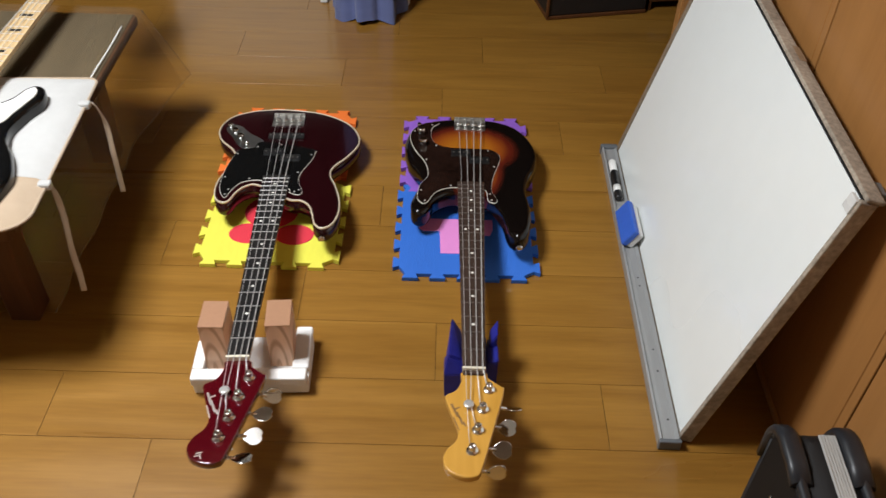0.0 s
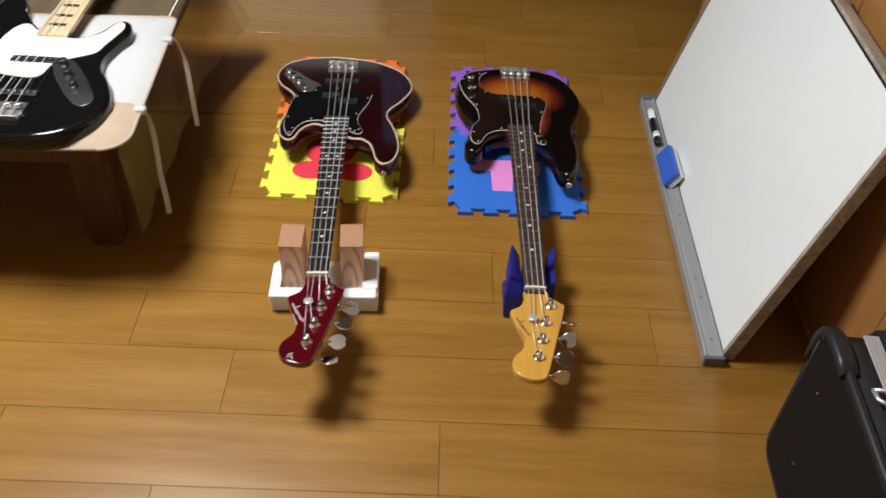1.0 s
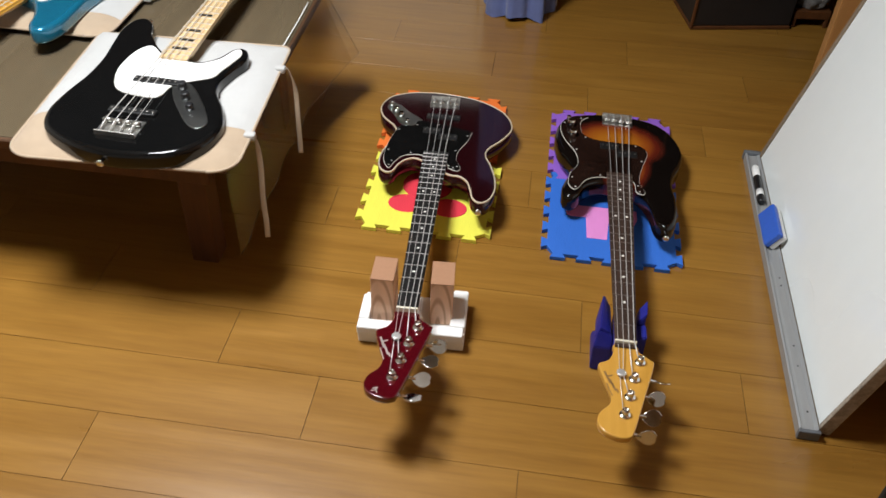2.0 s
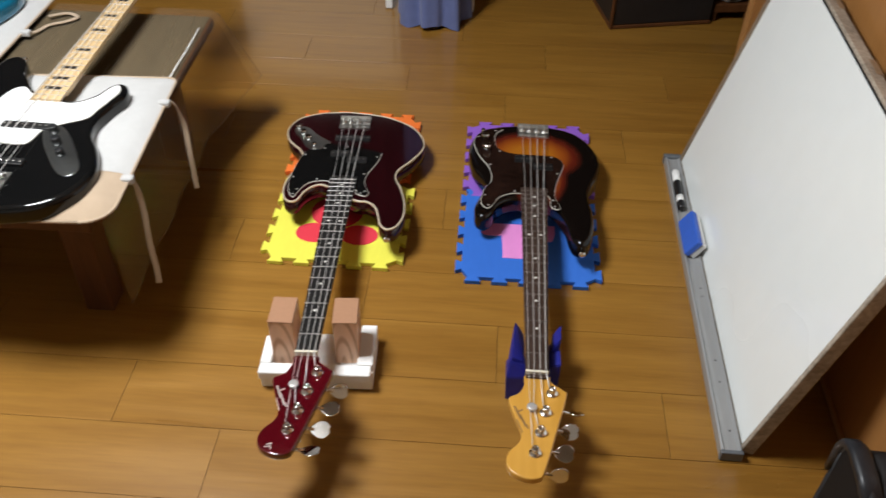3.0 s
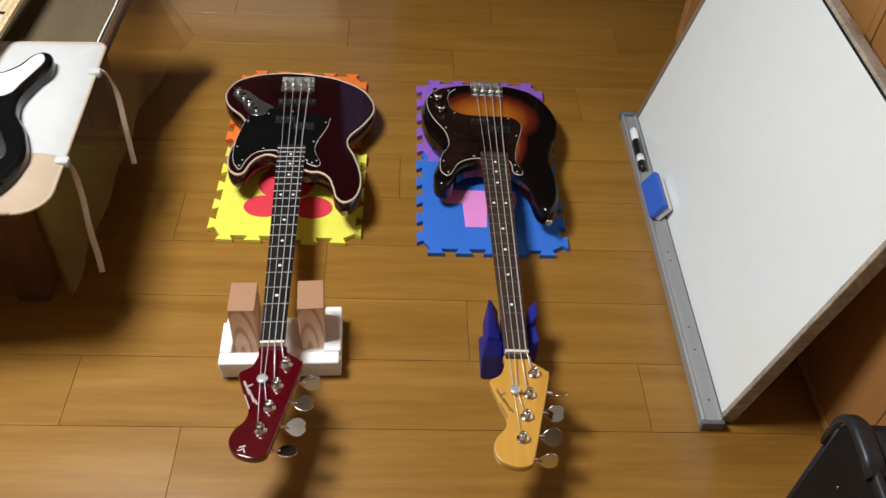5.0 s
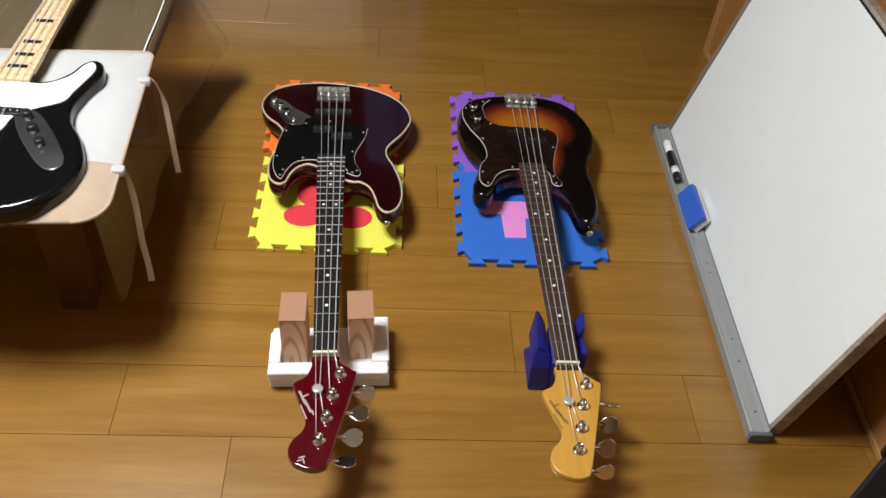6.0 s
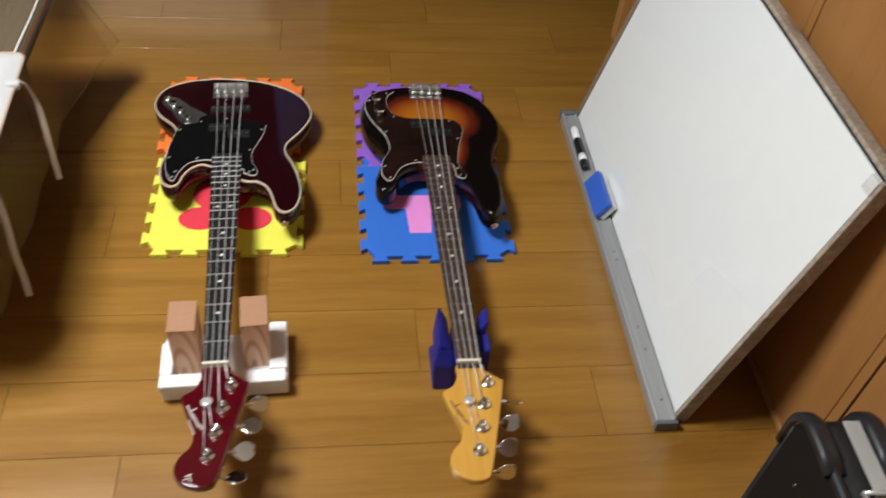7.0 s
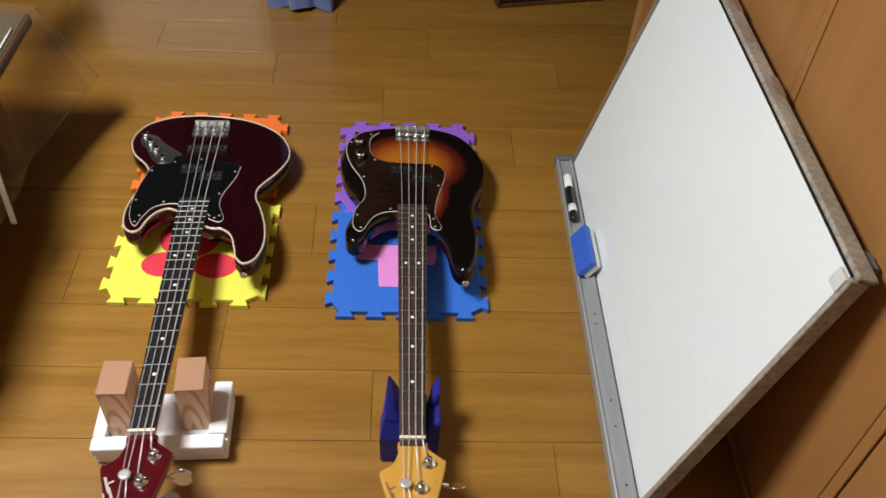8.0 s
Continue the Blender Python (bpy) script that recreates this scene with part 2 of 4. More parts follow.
M_PALEMAPLE = wood("pale_maple", (0.55, 0.38, 0.19), (0.68, 0.50, 0.28), "Y", 0.3, 0.5, 12.0)
M_BONE = mat("bone_nut", (0.72, 0.66, 0.52), 0.45, var=0.06)
M_PEARL = mat("pearl_dot", (0.78, 0.76, 0.70), 0.25, var=0.08)
M_BURST = sunburst("three_tone_sunburst")
M_WINE = mat("wine_red_lacquer", (0.0150, 0.0016, 0.0028), 0.10, var=0.4, scale=25, stretch=(1, 0.08, 1), coat=0.15, rough_var=0.02)
M_CANDY = mat("candy_red_lacquer", (0.075, 0.0022, 0.0055), 0.12, metal=0.1, var=0.15, scale=60, coat=1.0)
M_BLACKLAC = mat("black_lacquer", (0.004, 0.004, 0.004), 0.08, var=0.2, coat=0.0, spec=0.4, rough_var=0.03)
M_TEAL = mat("teal_metallic_lacquer", (0.010, 0.16, 0.27), 0.18, metal=0.4, var=0.1, coat=1.0)
M_CREAM = mat("cream_binding", (0.58, 0.49, 0.36), 0.4, var=0.06)
M_TORT = mat("dark_tortoise_guard", (0.0135, 0.0062, 0.0044), 0.07, var=0.7, scale=45, rough_var=0.03)
M_BLACKGUARD = mat("black_guard", (0.0042, 0.0045, 0.0046), 0.07, var=0.2, rough_var=0.03)
M_WHITEGUARD = mat("white_guard", (0.78, 0.78, 0.76), 0.22, var=0.03, coat=0.4)
M_PLY = mat("pale_guard_ply", (0.50, 0.48, 0.42), 0.4, var=0.08)
M_SILVERINK = mat("silver_foil_ink", (0.62, 0.58, 0.52), 0.35, metal=0.6, var=0.1)
M_BROWNINK = mat("brown_ink", (0.24, 0.13, 0.045), 0.5, var=0.1)
M_PICKUP = mat("pickup_cover", (0.008, 0.008, 0.008), 0.4, var=0.2)
M_CASE = mat("black_case_leatherette", (0.008, 0.0072, 0.0072), 0.5, var=0.25, scale=50, spec=0.35, bump=0.6, bump_scale=700)
M_CASESIDE = mat("black_case_side", (0.0065, 0.0048, 0.0040), 0.75, var=0.25, scale=30, spec=0.25, bump=0.4, bump_scale=600)
M_PIPING = mat("rubber_piping", (0.014, 0.015, 0.018), 0.4, var=0.2)
M_STRAP = mat("grey_woven_strap", (0.46, 0.44, 0.41), 0.85, var=0.10, scale=60, bump=0.8, bump_scale=300, stretch=(1, 0.05, 1))
M_BLUECLOTH = mat("slate_blue_cloth", (0.105, 0.135, 0.30), 0.9, var=0.15, scale=15, bump=0.5, bump_scale=600, sheen=0.2)
M_GREYKNIT = mat("grey_knit", (0.13, 0.12, 0.11), 0.95, var=0.5, scale=90, bump=0.9, bump_scale=250, sheen=0.2)
M_DARKBOX = mat("black_painted_board", (0.010, 0.009, 0.010), 0.5, var=0.2)
M_LAMPGLOW = bpy.data.materials.new("lamp_diffuser_glow")
M_LAMPGLOW.use_nodes = True
M_LAMPGLOW.node_tree.nodes["Principled BSDF"].inputs["Emission Color"].default_value = (1, 0.95, 0.86, 1)
M_LAMPGLOW.node_tree.nodes["Principled BSDF"].inputs["Emission Strength"].default_value = 3.0

M_SHADEGLOW = M_LAMPGLOW.copy()
M_SHADEGLOW.name = "translucent_shade_glow"
M_SHADEGLOW.node_tree.nodes["Principled BSDF"].inputs["Emission Strength"].default_value = 2.2


# ---- mesh helpers ----
def mesh_of(name, bm, material, smooth=False):
    bmesh.ops.recalc_face_normals(bm, faces=bm.faces)
    me = bpy.data.meshes.new(name)
    bm.to_mesh(me)
    bm.free()
    me.materials.append(material)
    if smooth:
        me.polygons.foreach_set("use_smooth", [len(p.vertices) < 5 for p in me.polygons])
    return me


def part(name, bm, material, parent=None, label="", smooth=False):
    ob = new(name, mesh_of(name, bm, material, smooth))
    ob.parent = parent
    return tagged(ob, label)


def thing(name, m, label, category, group=""):
    ob = new(name)
    ob.empty_display_size = 0.05
    ob.matrix_world = m
    return tagged(ob, label, category, group)


def box(x0, x1, y0, y1, z0, z1, bevel=0.0, seg=2, bm=None):
    bm = bm or bmesh.new()
    r = bmesh.ops.create_cube(bm, size=1)
    bmesh.ops.transform(bm, verts=r["verts"], matrix=Matrix.Translation(((x0 + x1) / 2, (y0 + y1) / 2, (z0 + z1) / 2)) @ Matrix.Diagonal((x1 - x0, y1 - y0, z1 - z0, 1)))
    if bevel:
        edges = {e for v in r["verts"] for e in v.link_edges}
        bmesh.ops.bevel(bm, geom=list(edges), offset=bevel, segments=seg, affect="EDGES", profile=0.5)
    return bm


def spline(pts, n=6):
    """A closed smooth line through the points (centripetal enough for rounded outlines)."""
    out, k = [], len(pts)
    for i in range(k):
        p0, p1, p2, p3 = [Vector(pts[(i + d) % k]) for d in (-1, 0, 1, 2)]
        for s in range(n):
            t = s / n
            out.append(0.5 * (2 * p1 + (p2 - p0) * t + (2 * p0 - 5 * p1 + 4 * p2 - p3) * t * t + (3 * p1 - p0 - 3 * p2 + p3) * t ** 3))
    return out


def grow(line, d):
    """The outline moved outwards by d (inwards where negative)."""
    k = len(line)
    area = sum(line[i].x * line[(i + 1) % k].y - line[(i + 1) % k].x * line[i].y for i in range(k))
    s = 1 if area > 0 else -1
    out = []
    for i in range(k):
        t = (line[(i + 1) % k] - line[i - 1]).normalized()
        out.append(line[i] + Vector((t.y, -t.x)) * d * s)
    return out


def slab(line, profile):
    """A solid from a flat outline: profile is a list of (outward shift, height) from the top to the bottom."""
    bm = bmesh.new()
    rings = [[bm.verts.new((p.x, p.y, z)) for p in grow(line, d)] for d, z in profile]
    k = len(line)
    for a, b in zip(rings, rings[1:]):
        for i in range(k):
            bm.faces.new((a[i], a[(i + 1) % k], b[(i + 1) % k], b[i]))
    bm.faces.new(rings[0])
    bm.faces.new(rings[-1])
    return bm


def round_profile(top, bottom, r, steps=4):
    up = [(-r + r * math.sin(a), top - r + r * math.cos(a)) for a in [i / steps * math.pi / 2 for i in range(steps + 1)]]
    return up + [(d, top + bottom - z) for d, z in reversed(up)]


def mm(pts):
    return [(x / 1000, y / 1000) for x, y in pts]


def lathe(profile, n=20, bm=None, m=None):
    """A turned shape about z from (radius, height) pairs."""
    bm = bm or bmesh.new()
    m = m or Matrix()
    rings = [[bm.verts.new(m @ Vector((r * math.cos(2 * math.pi * i / n), r * math.sin(2 * math.pi * i / n), z))) for i in range(n)] for r, z in profile]
    for a, b in zip(rings, rings[1:]):
        for i in range(n):
            bm.faces.new((a[i], a[(i + 1) % n], b[(i + 1) % n], b[i]))
    bm.faces.new(rings[0])
    bm.faces.new(rings[-1])
    return bm


def tube(points, r, n=8, bm=None, flat=1.0):
    """A round (or flattened) cord through the points."""
    bm = bm or bmesh.new()
    pts = [Vector(p) for p in points]
    rings = []
    for i, p in enumerate(pts):
        t = (pts[min(i + 1, len(pts) - 1)] - pts[max(i - 1, 0)]).normalized()
        side = t.cross(Vector((0, 0, 1)))
        side = side.normalized() if side.length > 1e-4 else Vector((1, 0, 0))
        up = side.cross(t)
        rings.append([bm.verts.new(p + side * r * math.cos(2 * math.pi * k / n) + up * r * flat * math.sin(2 * math.pi * k / n)) for k in range(n)])
    for a, b in zip(rings, rings[1:]):
        for k in range(n):
            bm.faces.new((a[k], a[(k + 1) % n], b[(k + 1) % n], b[k]))
    bm.faces.new(rings[0])
    bm.faces.new(rings[-1])
    return bm


def curve(points, n=6):
    """An open smooth line through 3D points."""
    p = [Vector(q) for q in points]
    out = []
    for i in range(len(p) - 1):
        p0, p1, p2, p3 = p[max(i - 1, 0)], p[i], p[i + 1], p[min(i + 2, len(p) - 1)]
        for s in range(n):
            t = s / n
            out.append(0.5 * (2 * p1 + (p2 - p0) * t + (2 * p0 - 5 * p1 + 4 * p2 - p3) * t * t + (3 * p1 - p0 - 3 * p2 + p3) * t ** 3))
    return out + [p[-1]]


def structure(name, bm, material, label, category="", smooth=False):
    return tagged(part(name, bm, material, None, label, smooth), category=category or name.split("_")[0], kind="structure")


# ---- the room ----
WALL_TURN = -0.35
X0, X1, Y0, Y1, TOP = -2.6, 0.640, -1.5, 2.75, 2.40
structure("ceiling", box(X0 - 0.1, X1 + 0.3, Y0 - 0.1, Y1 + 0.1, TOP, TOP + 0.1), M_CEIL, "plain white board ceiling of the room")
structure("wall_north", box(X0 - 0.1, X1 + 0.3, Y1, Y1 + 0.1, -0.02, TOP), M_DARKWOOD, "dark brown wooden end wall of the room")
# Unseen white panel, added so the floor mirrors a pale patch.
structure("door_1", box(-1.00, -0.33, Y1 - 0.03, Y1 - 0.001, 0.01, 0.50, 0.003, 1), M_WHITEPLASTIC, "unseen white panel added at the end wall for the floor sheen")
structure("wall_south", box(X0 - 0.1, X1 + 0.3, Y0 - 0.1, Y0, -0.02, TOP), M_WALLPAPER, "off-white papered wall behind")
structure("wall_west", box(X0 - 0.1, X0, Y0, Y1, -0.02, TOP), M_WALLPAPER, "off-white papered side wall")

# closet wall: flush veneer panels with grooves, turned slightly against the floor boards
closet = structure("wall_east", box(0.012, 0.10, -2.3, 1.276, 0.0, TOP), M_GROOVE, "closet wall of orange-brown veneered door panels", "wall")
closet.matrix_world = pose(X1, 0.70, 0, 0, 0, WALL_TURN)
edges = [-2.3, -1.650, -1.142, -0.634, -0.126, 0.382, 0.890, 1.250]
for a, b in zip(edges, edges[1:]):
    part("stile", box(0.0, 0.011, a + 0.0022, a + 0.0225, 0.02, TOP - 0.01, 0.0012, 1), M_DOORWOOD, closet)
    part("panel", box(0.0, 0.011, a + 0.0240, b - 0.0022, 0.02, TOP - 0.01, 0.0012, 1), M_DOORWOOD, closet)
part("jamb", box(-0.004, 0.0995, 1.2502, 1.285, 0.0, TOP - 0.01, 0.002, 1), M_TRIMWOOD, closet, "pale wooden jamb at the end of the closet wall")
structure("wall_niche", box(X1 + 0.22, X1 + 0.3, 1.88, Y1, -0.02, TOP), M_DARKWOOD, "dark wooden wall of the niche past the closet")
structure("wall_return", box(X1 + 0.108, X1 + 0.22, 1.88, 1.97, -0.02, TOP), M_DARKWOOD, "dark wooden return wall behind the closet jamb")
sill = structure("baseboard", box(-0.004, 0.0118, -2.3, 1.250, 0.001, 0.018, 0.002, 1), M_TRIMWOOD, "thin pale wooden sill strip under the closet doors")
sill.matrix_world = closet.matrix_world


# ---- bass guitars: local x across, y from the nut to the tail, z up from the strings ----
SCALE = 0.864


def fret_y(n, scale=SCALE):
    return scale * (1 - 2 ** (-n / 12))


def board_width(y):
    return 0.0405 + 0.0215 * y / 0.60


def knob(parent, x, y, z, r=0.0085, h=0.013, name="knob", material=None):
    return part(name, lathe([(r, 0), (r, h * 0.75), (r * 0.9, h * 0.95), (r * 0.75, h)], 20, m=Matrix.Translation((x, y, z))), material or M_CHROME, parent, smooth=True)


def bass(m, label, group, body_line, body_mat, top, thick, edge, guard_line, guard_mat, board_mat, neck_mat, head_mat, head_line,
         posts, keys, tree, key_turns, ink, dots=True, binding=False, bridge_end=0.880, knobs=(), plate=None, pickups=(), buttons=(), scale=SCALE, knob_mat=None):
    b = thing("bass_guitar", m, label, "bass guitar", group)
    line = spline(mm(body_line), 6)
    if binding:
        part("body", slab(grow(line, -0.0032), round_profile(top, top - thick, 0.003, 2)), body_mat, b, smooth=True)
        ring = slab(line, [(-0.0029, top + 0.0005), (-0.001, top + 0.0002), (0, top - 0.001), (0, top - 0.0042), (-0.0029, top - 0.0042)])
        bmesh.ops.delete(ring, geom=[f for f in ring.faces if len(f.verts) > 4], context="FACES_ONLY")
        n = len(line)
        ring.verts.ensure_lookup_table()
        for i in range(n):
            j = (i + 1) % n
            ring.faces.new((ring.verts[i], ring.verts[j], ring.verts[4 * n + j], ring.verts[4 * n + i]))
        part("binding", ring, M_CREAM, b, "cream binding round the top edge", smooth=True)
        part("body_side", slab(line, [(-0.0029, top - 0.0044), (0, top - 0.0050), (0, top - thick + 0.008), (-0.003, top - thick + 0.002), (-0.008, top - thick)]), body_mat, b, smooth=True)
    else:
        part("body", slab(line, round_profile(top, top - thick, edge, 5)), body_mat, b, smooth=True)
    # pickguard with a pale edge line and screws
    gl = spline(mm(guard_line), 5)
    guard = part("pickguard", slab(gl, [(-0.0022, top + 0.0026), (-0.0012, top + 0.0022), (-0.0012, top + 0.0001)]), guard_mat, b, "glossy pickguard")
    part("ply", slab(gl, [(-0.0014, top + 0.0021), (0, top + 0.0012), (0, top + 0.0001)]), M_PLY, guard, "pale edge line of the guard")
    for i in range(4, len(gl), max(6, len(gl) // 11)):
        p = grow(gl, -0.0075)[i]
        part("screw", lathe([(0.0024, 0), (0.0022, 0.0008), (0.001, 0.0012)], 8, m=Matrix.Translation((p.x, p.y, top + 0.0026))), M_NICKEL, guard)
    # neck
    bm = bmesh.new()
    rings = []
    for i in range(13):
        y = -0.002 + 0.582 * i / 12
        w, d = board_width(max(y, 0)) / 2, 0.017 if y < 0.52 else 0.022
        rings.append([bm.verts.new((w * math.cos(a), y, -0.0082 - d * math.sin(a))) for a in [math.pi * k / 10 for k in range(11)]])
    for r0, r1 in zip(rings, rings[1:]):
        for k in range(11):
            bm.faces.new((r0[k], r0[(k + 1) % 11], r1[(k + 1) % 11], r1[k]))
    bm.faces.new(rings[0])
    bm.faces.new(rings[-1])
    part("neck", bm, neck_mat, b, smooth=True)
    bm = bmesh.new()
    prof = [(-1, -0.0080), (-1, -0.0034), (-0.97, -0.0029), (-0.5, -0.0022), (0, -0.0020), (0.5, -0.0022), (0.97, -0.0029), (1, -0.0034), (1, -0.0080)]
    rings = [[bm.verts.new((board_width(y) / 2 * u, y, z)) for u, z in prof] for y in (0.002, 0.2, 0.4, 0.702 * scale)]
    for r0, r1 in zip(rings, rings[1:]):
        for k in range(len(prof)):
            bm.faces.new((r0[k], r0[(k + 1) % len(prof)], r1[(k + 1) % len(prof)], r1[k]))
    bm.faces.new(rings[0])
    bm.faces.new(rings[-1])
    board = part("fretboard", bm, board_mat, b)
    for n in range(1, 21):
        y = fret_y(n, scale)
        w = board_width(y) / 2 - 0.0004
        part("fret", box(-w, w, y - 0.0009, y + 0.0009, -0.0032, -0.0010, 0.0005, 1), M_FRET if board_mat is M_ROSE else M_NICKEL, board)
    for n in (3, 5, 7, 9, 12, 15, 17, 19):
        y = (fret_y(n, scale) + fret_y(n - 1, scale)) / 2
        if dots:
            for x in ((-0.0125, 0.0125) if n == 12 else (0,)):
                part("inlay", lathe([(0.0032, -0.003), (0.0032, -0.0016), (0.0026, -0.0014)], 14, m=Matrix.Translation((x, y, 0))), M_PEARL, board, "pearl dot inlay")
        else:
            w = board_width(y) / 2 * 0.55
            part("inlay", box(-w, w, y - 0.0045, y + 0.0045, -0.003, -0.0016), M_BLACKPLASTIC, board, "black block inlay")
    if board_mat is M_ROSE:
        part("board_end", box(-0.0200, 0.0200, -0.0115, -0.0032, -0.0094, -0.0045, 0.0006, 1), board_mat, b, "end of the rosewood board")
    part("nut", box(-0.0205, 0.0205, -0.003, 0.0022, -0.010, 0.0006, 0.0008, 2), M_BONE, b, "white bone nut")
    # headstock
    hl = spline(mm(head_line), 6)
    part("headstock", slab(hl, round_profile(-0.0095, -0.0235, 0.0025, 3)), head_mat, b, smooth=True)
    for (x, y, w, h, a) in ink[1]:
        o = part("logo_stroke", box(-w / 2, w / 2, -h / 2, h / 2, 0, 0.0004), ink[0], b, "plain foil stroke of the maker's mark")
        o.matrix_basis = pose(x / 1000, y / 1000, -0.0095, 0, 0, a)
    # tuning machines
    for (px, py), (kx, ky), turn in zip(posts, keys, key_turns):
        x, y = px / 1000, py / 1000
        t = part("tuning_post", lathe([(0.0105, 0), (0.0105, 0.0015), (0.009, 0.003), (0.0062, 0.0035), (0.0050, 0.0075), (0.0062, 0.0105), (0.0062, 0.0135), (0.0045, 0.0142), (0.0024, 0.0138), (0.0024, 0.010)], 18,
                                       m=Matrix.Translation((x, y, -0.0095))), M_CHROME, b, "chrome tuning post", True)
        kx, ky = kx / 1000, ky / 1000
        edge_x = kx - 0.030
        part("shaft", tube([(edge_x - 0.012, ky + 0.004, -0.027), (kx - 0.008, ky, -0.027)], 0.0032, 8), M_CHROME, t, smooth=True)
        ear = spline([(1.15 * a, 1.15 * c) for a, c in [(-0.013, 0.003), (-0.008, 0.008), (0.000, 0.013), (0.009, 0.0125), (0.0155, 0.006), (0.0145, 0.0), (0.0155, -0.006), (0.009, -0.0125), (0.000, -0.013), (-0.008, -0.008), (-0.013, -0.003)]], 3)
        o = part("key", slab(ear, round_profile(0.0014, -0.0014, 0.001, 2)), M_CHROME, t, "chrome ear-shaped tuning key", True)
        o.matrix_basis = pose(kx, ky, -0.027, turn, 0, 0)
        part("gear_plate", box(x - 0.014, x + 0.022, y - 0.014, y + 0.014, -0.0262, -0.0237, 0.001, 1), M_CHROME, t)
    part("string_tree", lathe([(0.0045, 0), (0.0045, 0.006), (0.0090, 0.0068), (0.0090, 0.0088), (0.006, 0.0096)], 18, m=Matrix.Translation((tree[0] / 1000, tree[1] / 1000, -0.0095))), M_NICKEL, b, "round chrome string tree", True)
    # bridge
    y0, y1 = bridge_end - 0.052, bridge_end
    bm = box(-0.0395, 0.0395, y0, y1, top, top + 0.0025)
    box(-0.0395, 0.0395, y1 - 0.003, y1, top + 0.001, top + 0.010, 0.0012, 2, bm)
    br = part("bridge", bm, M_BRIDGE, b, "chrome bridge plate with bent end")
    xs = [(-0.0285 + 0.019 * k) for k in range(4)]
    for k, x in enumerate(xs):
        sy = y0 + 0.014 + 0.004 * (3 - k) / 3
        s = part("saddle", tube([(x - 0.0085, sy, top + 0.0085), (x + 0.0085, sy, top + 0.0085)], 0.0042, 12), M_BRIDGE, br, "barrel saddle", True)
        part("saddle_screw", tube([(x, sy, top + 0.008), (x, y1 - 0.002, top + 0.008)], 0.0014, 8), M_NICKEL, s)
        part("screw", lathe([(0.003, 0), (0.003, 0.001), (0.001, 0.0016)], 10, m=Matrix.Translation((x, y0 + 0.004, top + 0.0025))), M_NICKEL, br)
    # strings
    for k, x in enumerate(xs):
        r = (0.0006, 0.0008, 0.0010, 0.0012)[k]
        nx = -0.0155 + 0.0103 * k
        px, py = [(p / 1000) for p in sorted(posts, key=lambda q: q[0])[k]]
        pts = [(px - 0.0045, py + 0.004, -0.001), (nx, -0.001, 0.0014), (x * 0.78, 0.62, 0.0030), (x, y0 + 0.016, top + 0.0145), (x, y1 - 0.001, top + 0.008)]
        if k < 2:
            pts.insert(1, (tree[0] / 1000 - 0.003 + 0.006 * k, tree[1] / 1000, -0.0025))
        part("string", tube(pts, r, 6), M_STRING, b, "wound steel string", True)
    # pickups, knobs, plate, buttons
    for x0, x1, ya, yb, h in pickups:
        pk = part("pickup", box(x0 / 1000, x1 / 1000, ya / 1000, yb / 1000, top - 0.002, top + h, 0.002, 2), M_PICKUP, b, "black pickup cover")
        nn = 8 if x1 - x0 > 70 else 4
        for i in range(nn):
            x = (x0 + (x1 - x0) * (i + 0.5) / nn) / 1000
            part("pole", lathe([(0.0024, 0), (0.0024, 0.001), (0.0015, 0.0014)], 10, m=Matrix.Translation((x, (ya + yb) / 2000, top + h))), M_FRET, pk)
    base = top + (0.0026 if plate is None else 0.0018)
    if plate is not None:
        part("control_plate", slab(spline(mm(plate), 5), [(-0.001, top + 0.0018), (0, top + 0.0012), (0, top + 0.0001)]), M_SMOKECHROME, b, "polished metal control plate", True)
    for x, y, r, h in knobs:
        knob(b, x / 1000, y / 1000, base, r, h, material=knob_mat)
    for x, y, ang in buttons:
        o = part("strap_button", lathe([(0.0035, 0), (0.0035, 0.008), (0.0075, 0.011), (0.0075, 0.013), (0.004, 0.0145)], 16), M_CHROME, b, "chrome strap button", True)
        o.matrix_basis = pose(x / 1000, y / 1000, top - thick / 2, 90, 0, ang)
    return b


HEAD = [(-20, -2), (-22, -22), (-31, -45), (-49, -58), (-48, -72), (-39, -101), (-28, -135), (-32, -157), (-46, -174), (-52, -195), (-44, -216),
        (-20, -228), (1, -226), (11, -211), (30, -138), (52, -47), (47, -34), (26, -16), (21, -2)]
PEGS = [(26, -44), (14, -89), (5, -134), (-5, -177)]
EARS = [(65, -71), (54, -113), (44, -160), (33, -205)]
BURST_BODY = [(0, 898), (-55, 895), (-103, 880), (-145, 842), (-161, 768), (-148, 692), (-123, 640), (-113, 606), (-126, 562), (-136, 520), (-131, 488), (-113, 478),
              (-96, 492), (-84, 524), (-62, 550), (-32, 561), (24, 556), (50, 528), (70, 480), (78, 430), (86, 408), (103, 397), (121, 412), (132, 455), (134, 515),
              (128, 575), (136, 625), (155, 680), (163, 744), (146, 814), (110, 868), (57, 894)]
BURST_GUARD = [(-77, 868), (-93, 845), (-97, 812), (-88, 772), (-57, 751), (0, 747), (46, 745), (68, 727), (72, 698), (58, 640), (50, 598), (49, 560), (60, 530), (54, 516),
               (38, 526), (30, 570), (-30, 574), (-60, 568), (-82, 550), (-98, 514), (-110, 508), (-122, 530), (-118, 580), (-101, 622), (-108, 676), (-135, 733), (-149, 787), (-143, 832), (-112, 866)]
BURST_BODY, BURST_GUARD = [[(x, y - 8 * (y / 890) ** 2) for x, y in line] for line in (BURST_BODY, BURST_GUARD)]
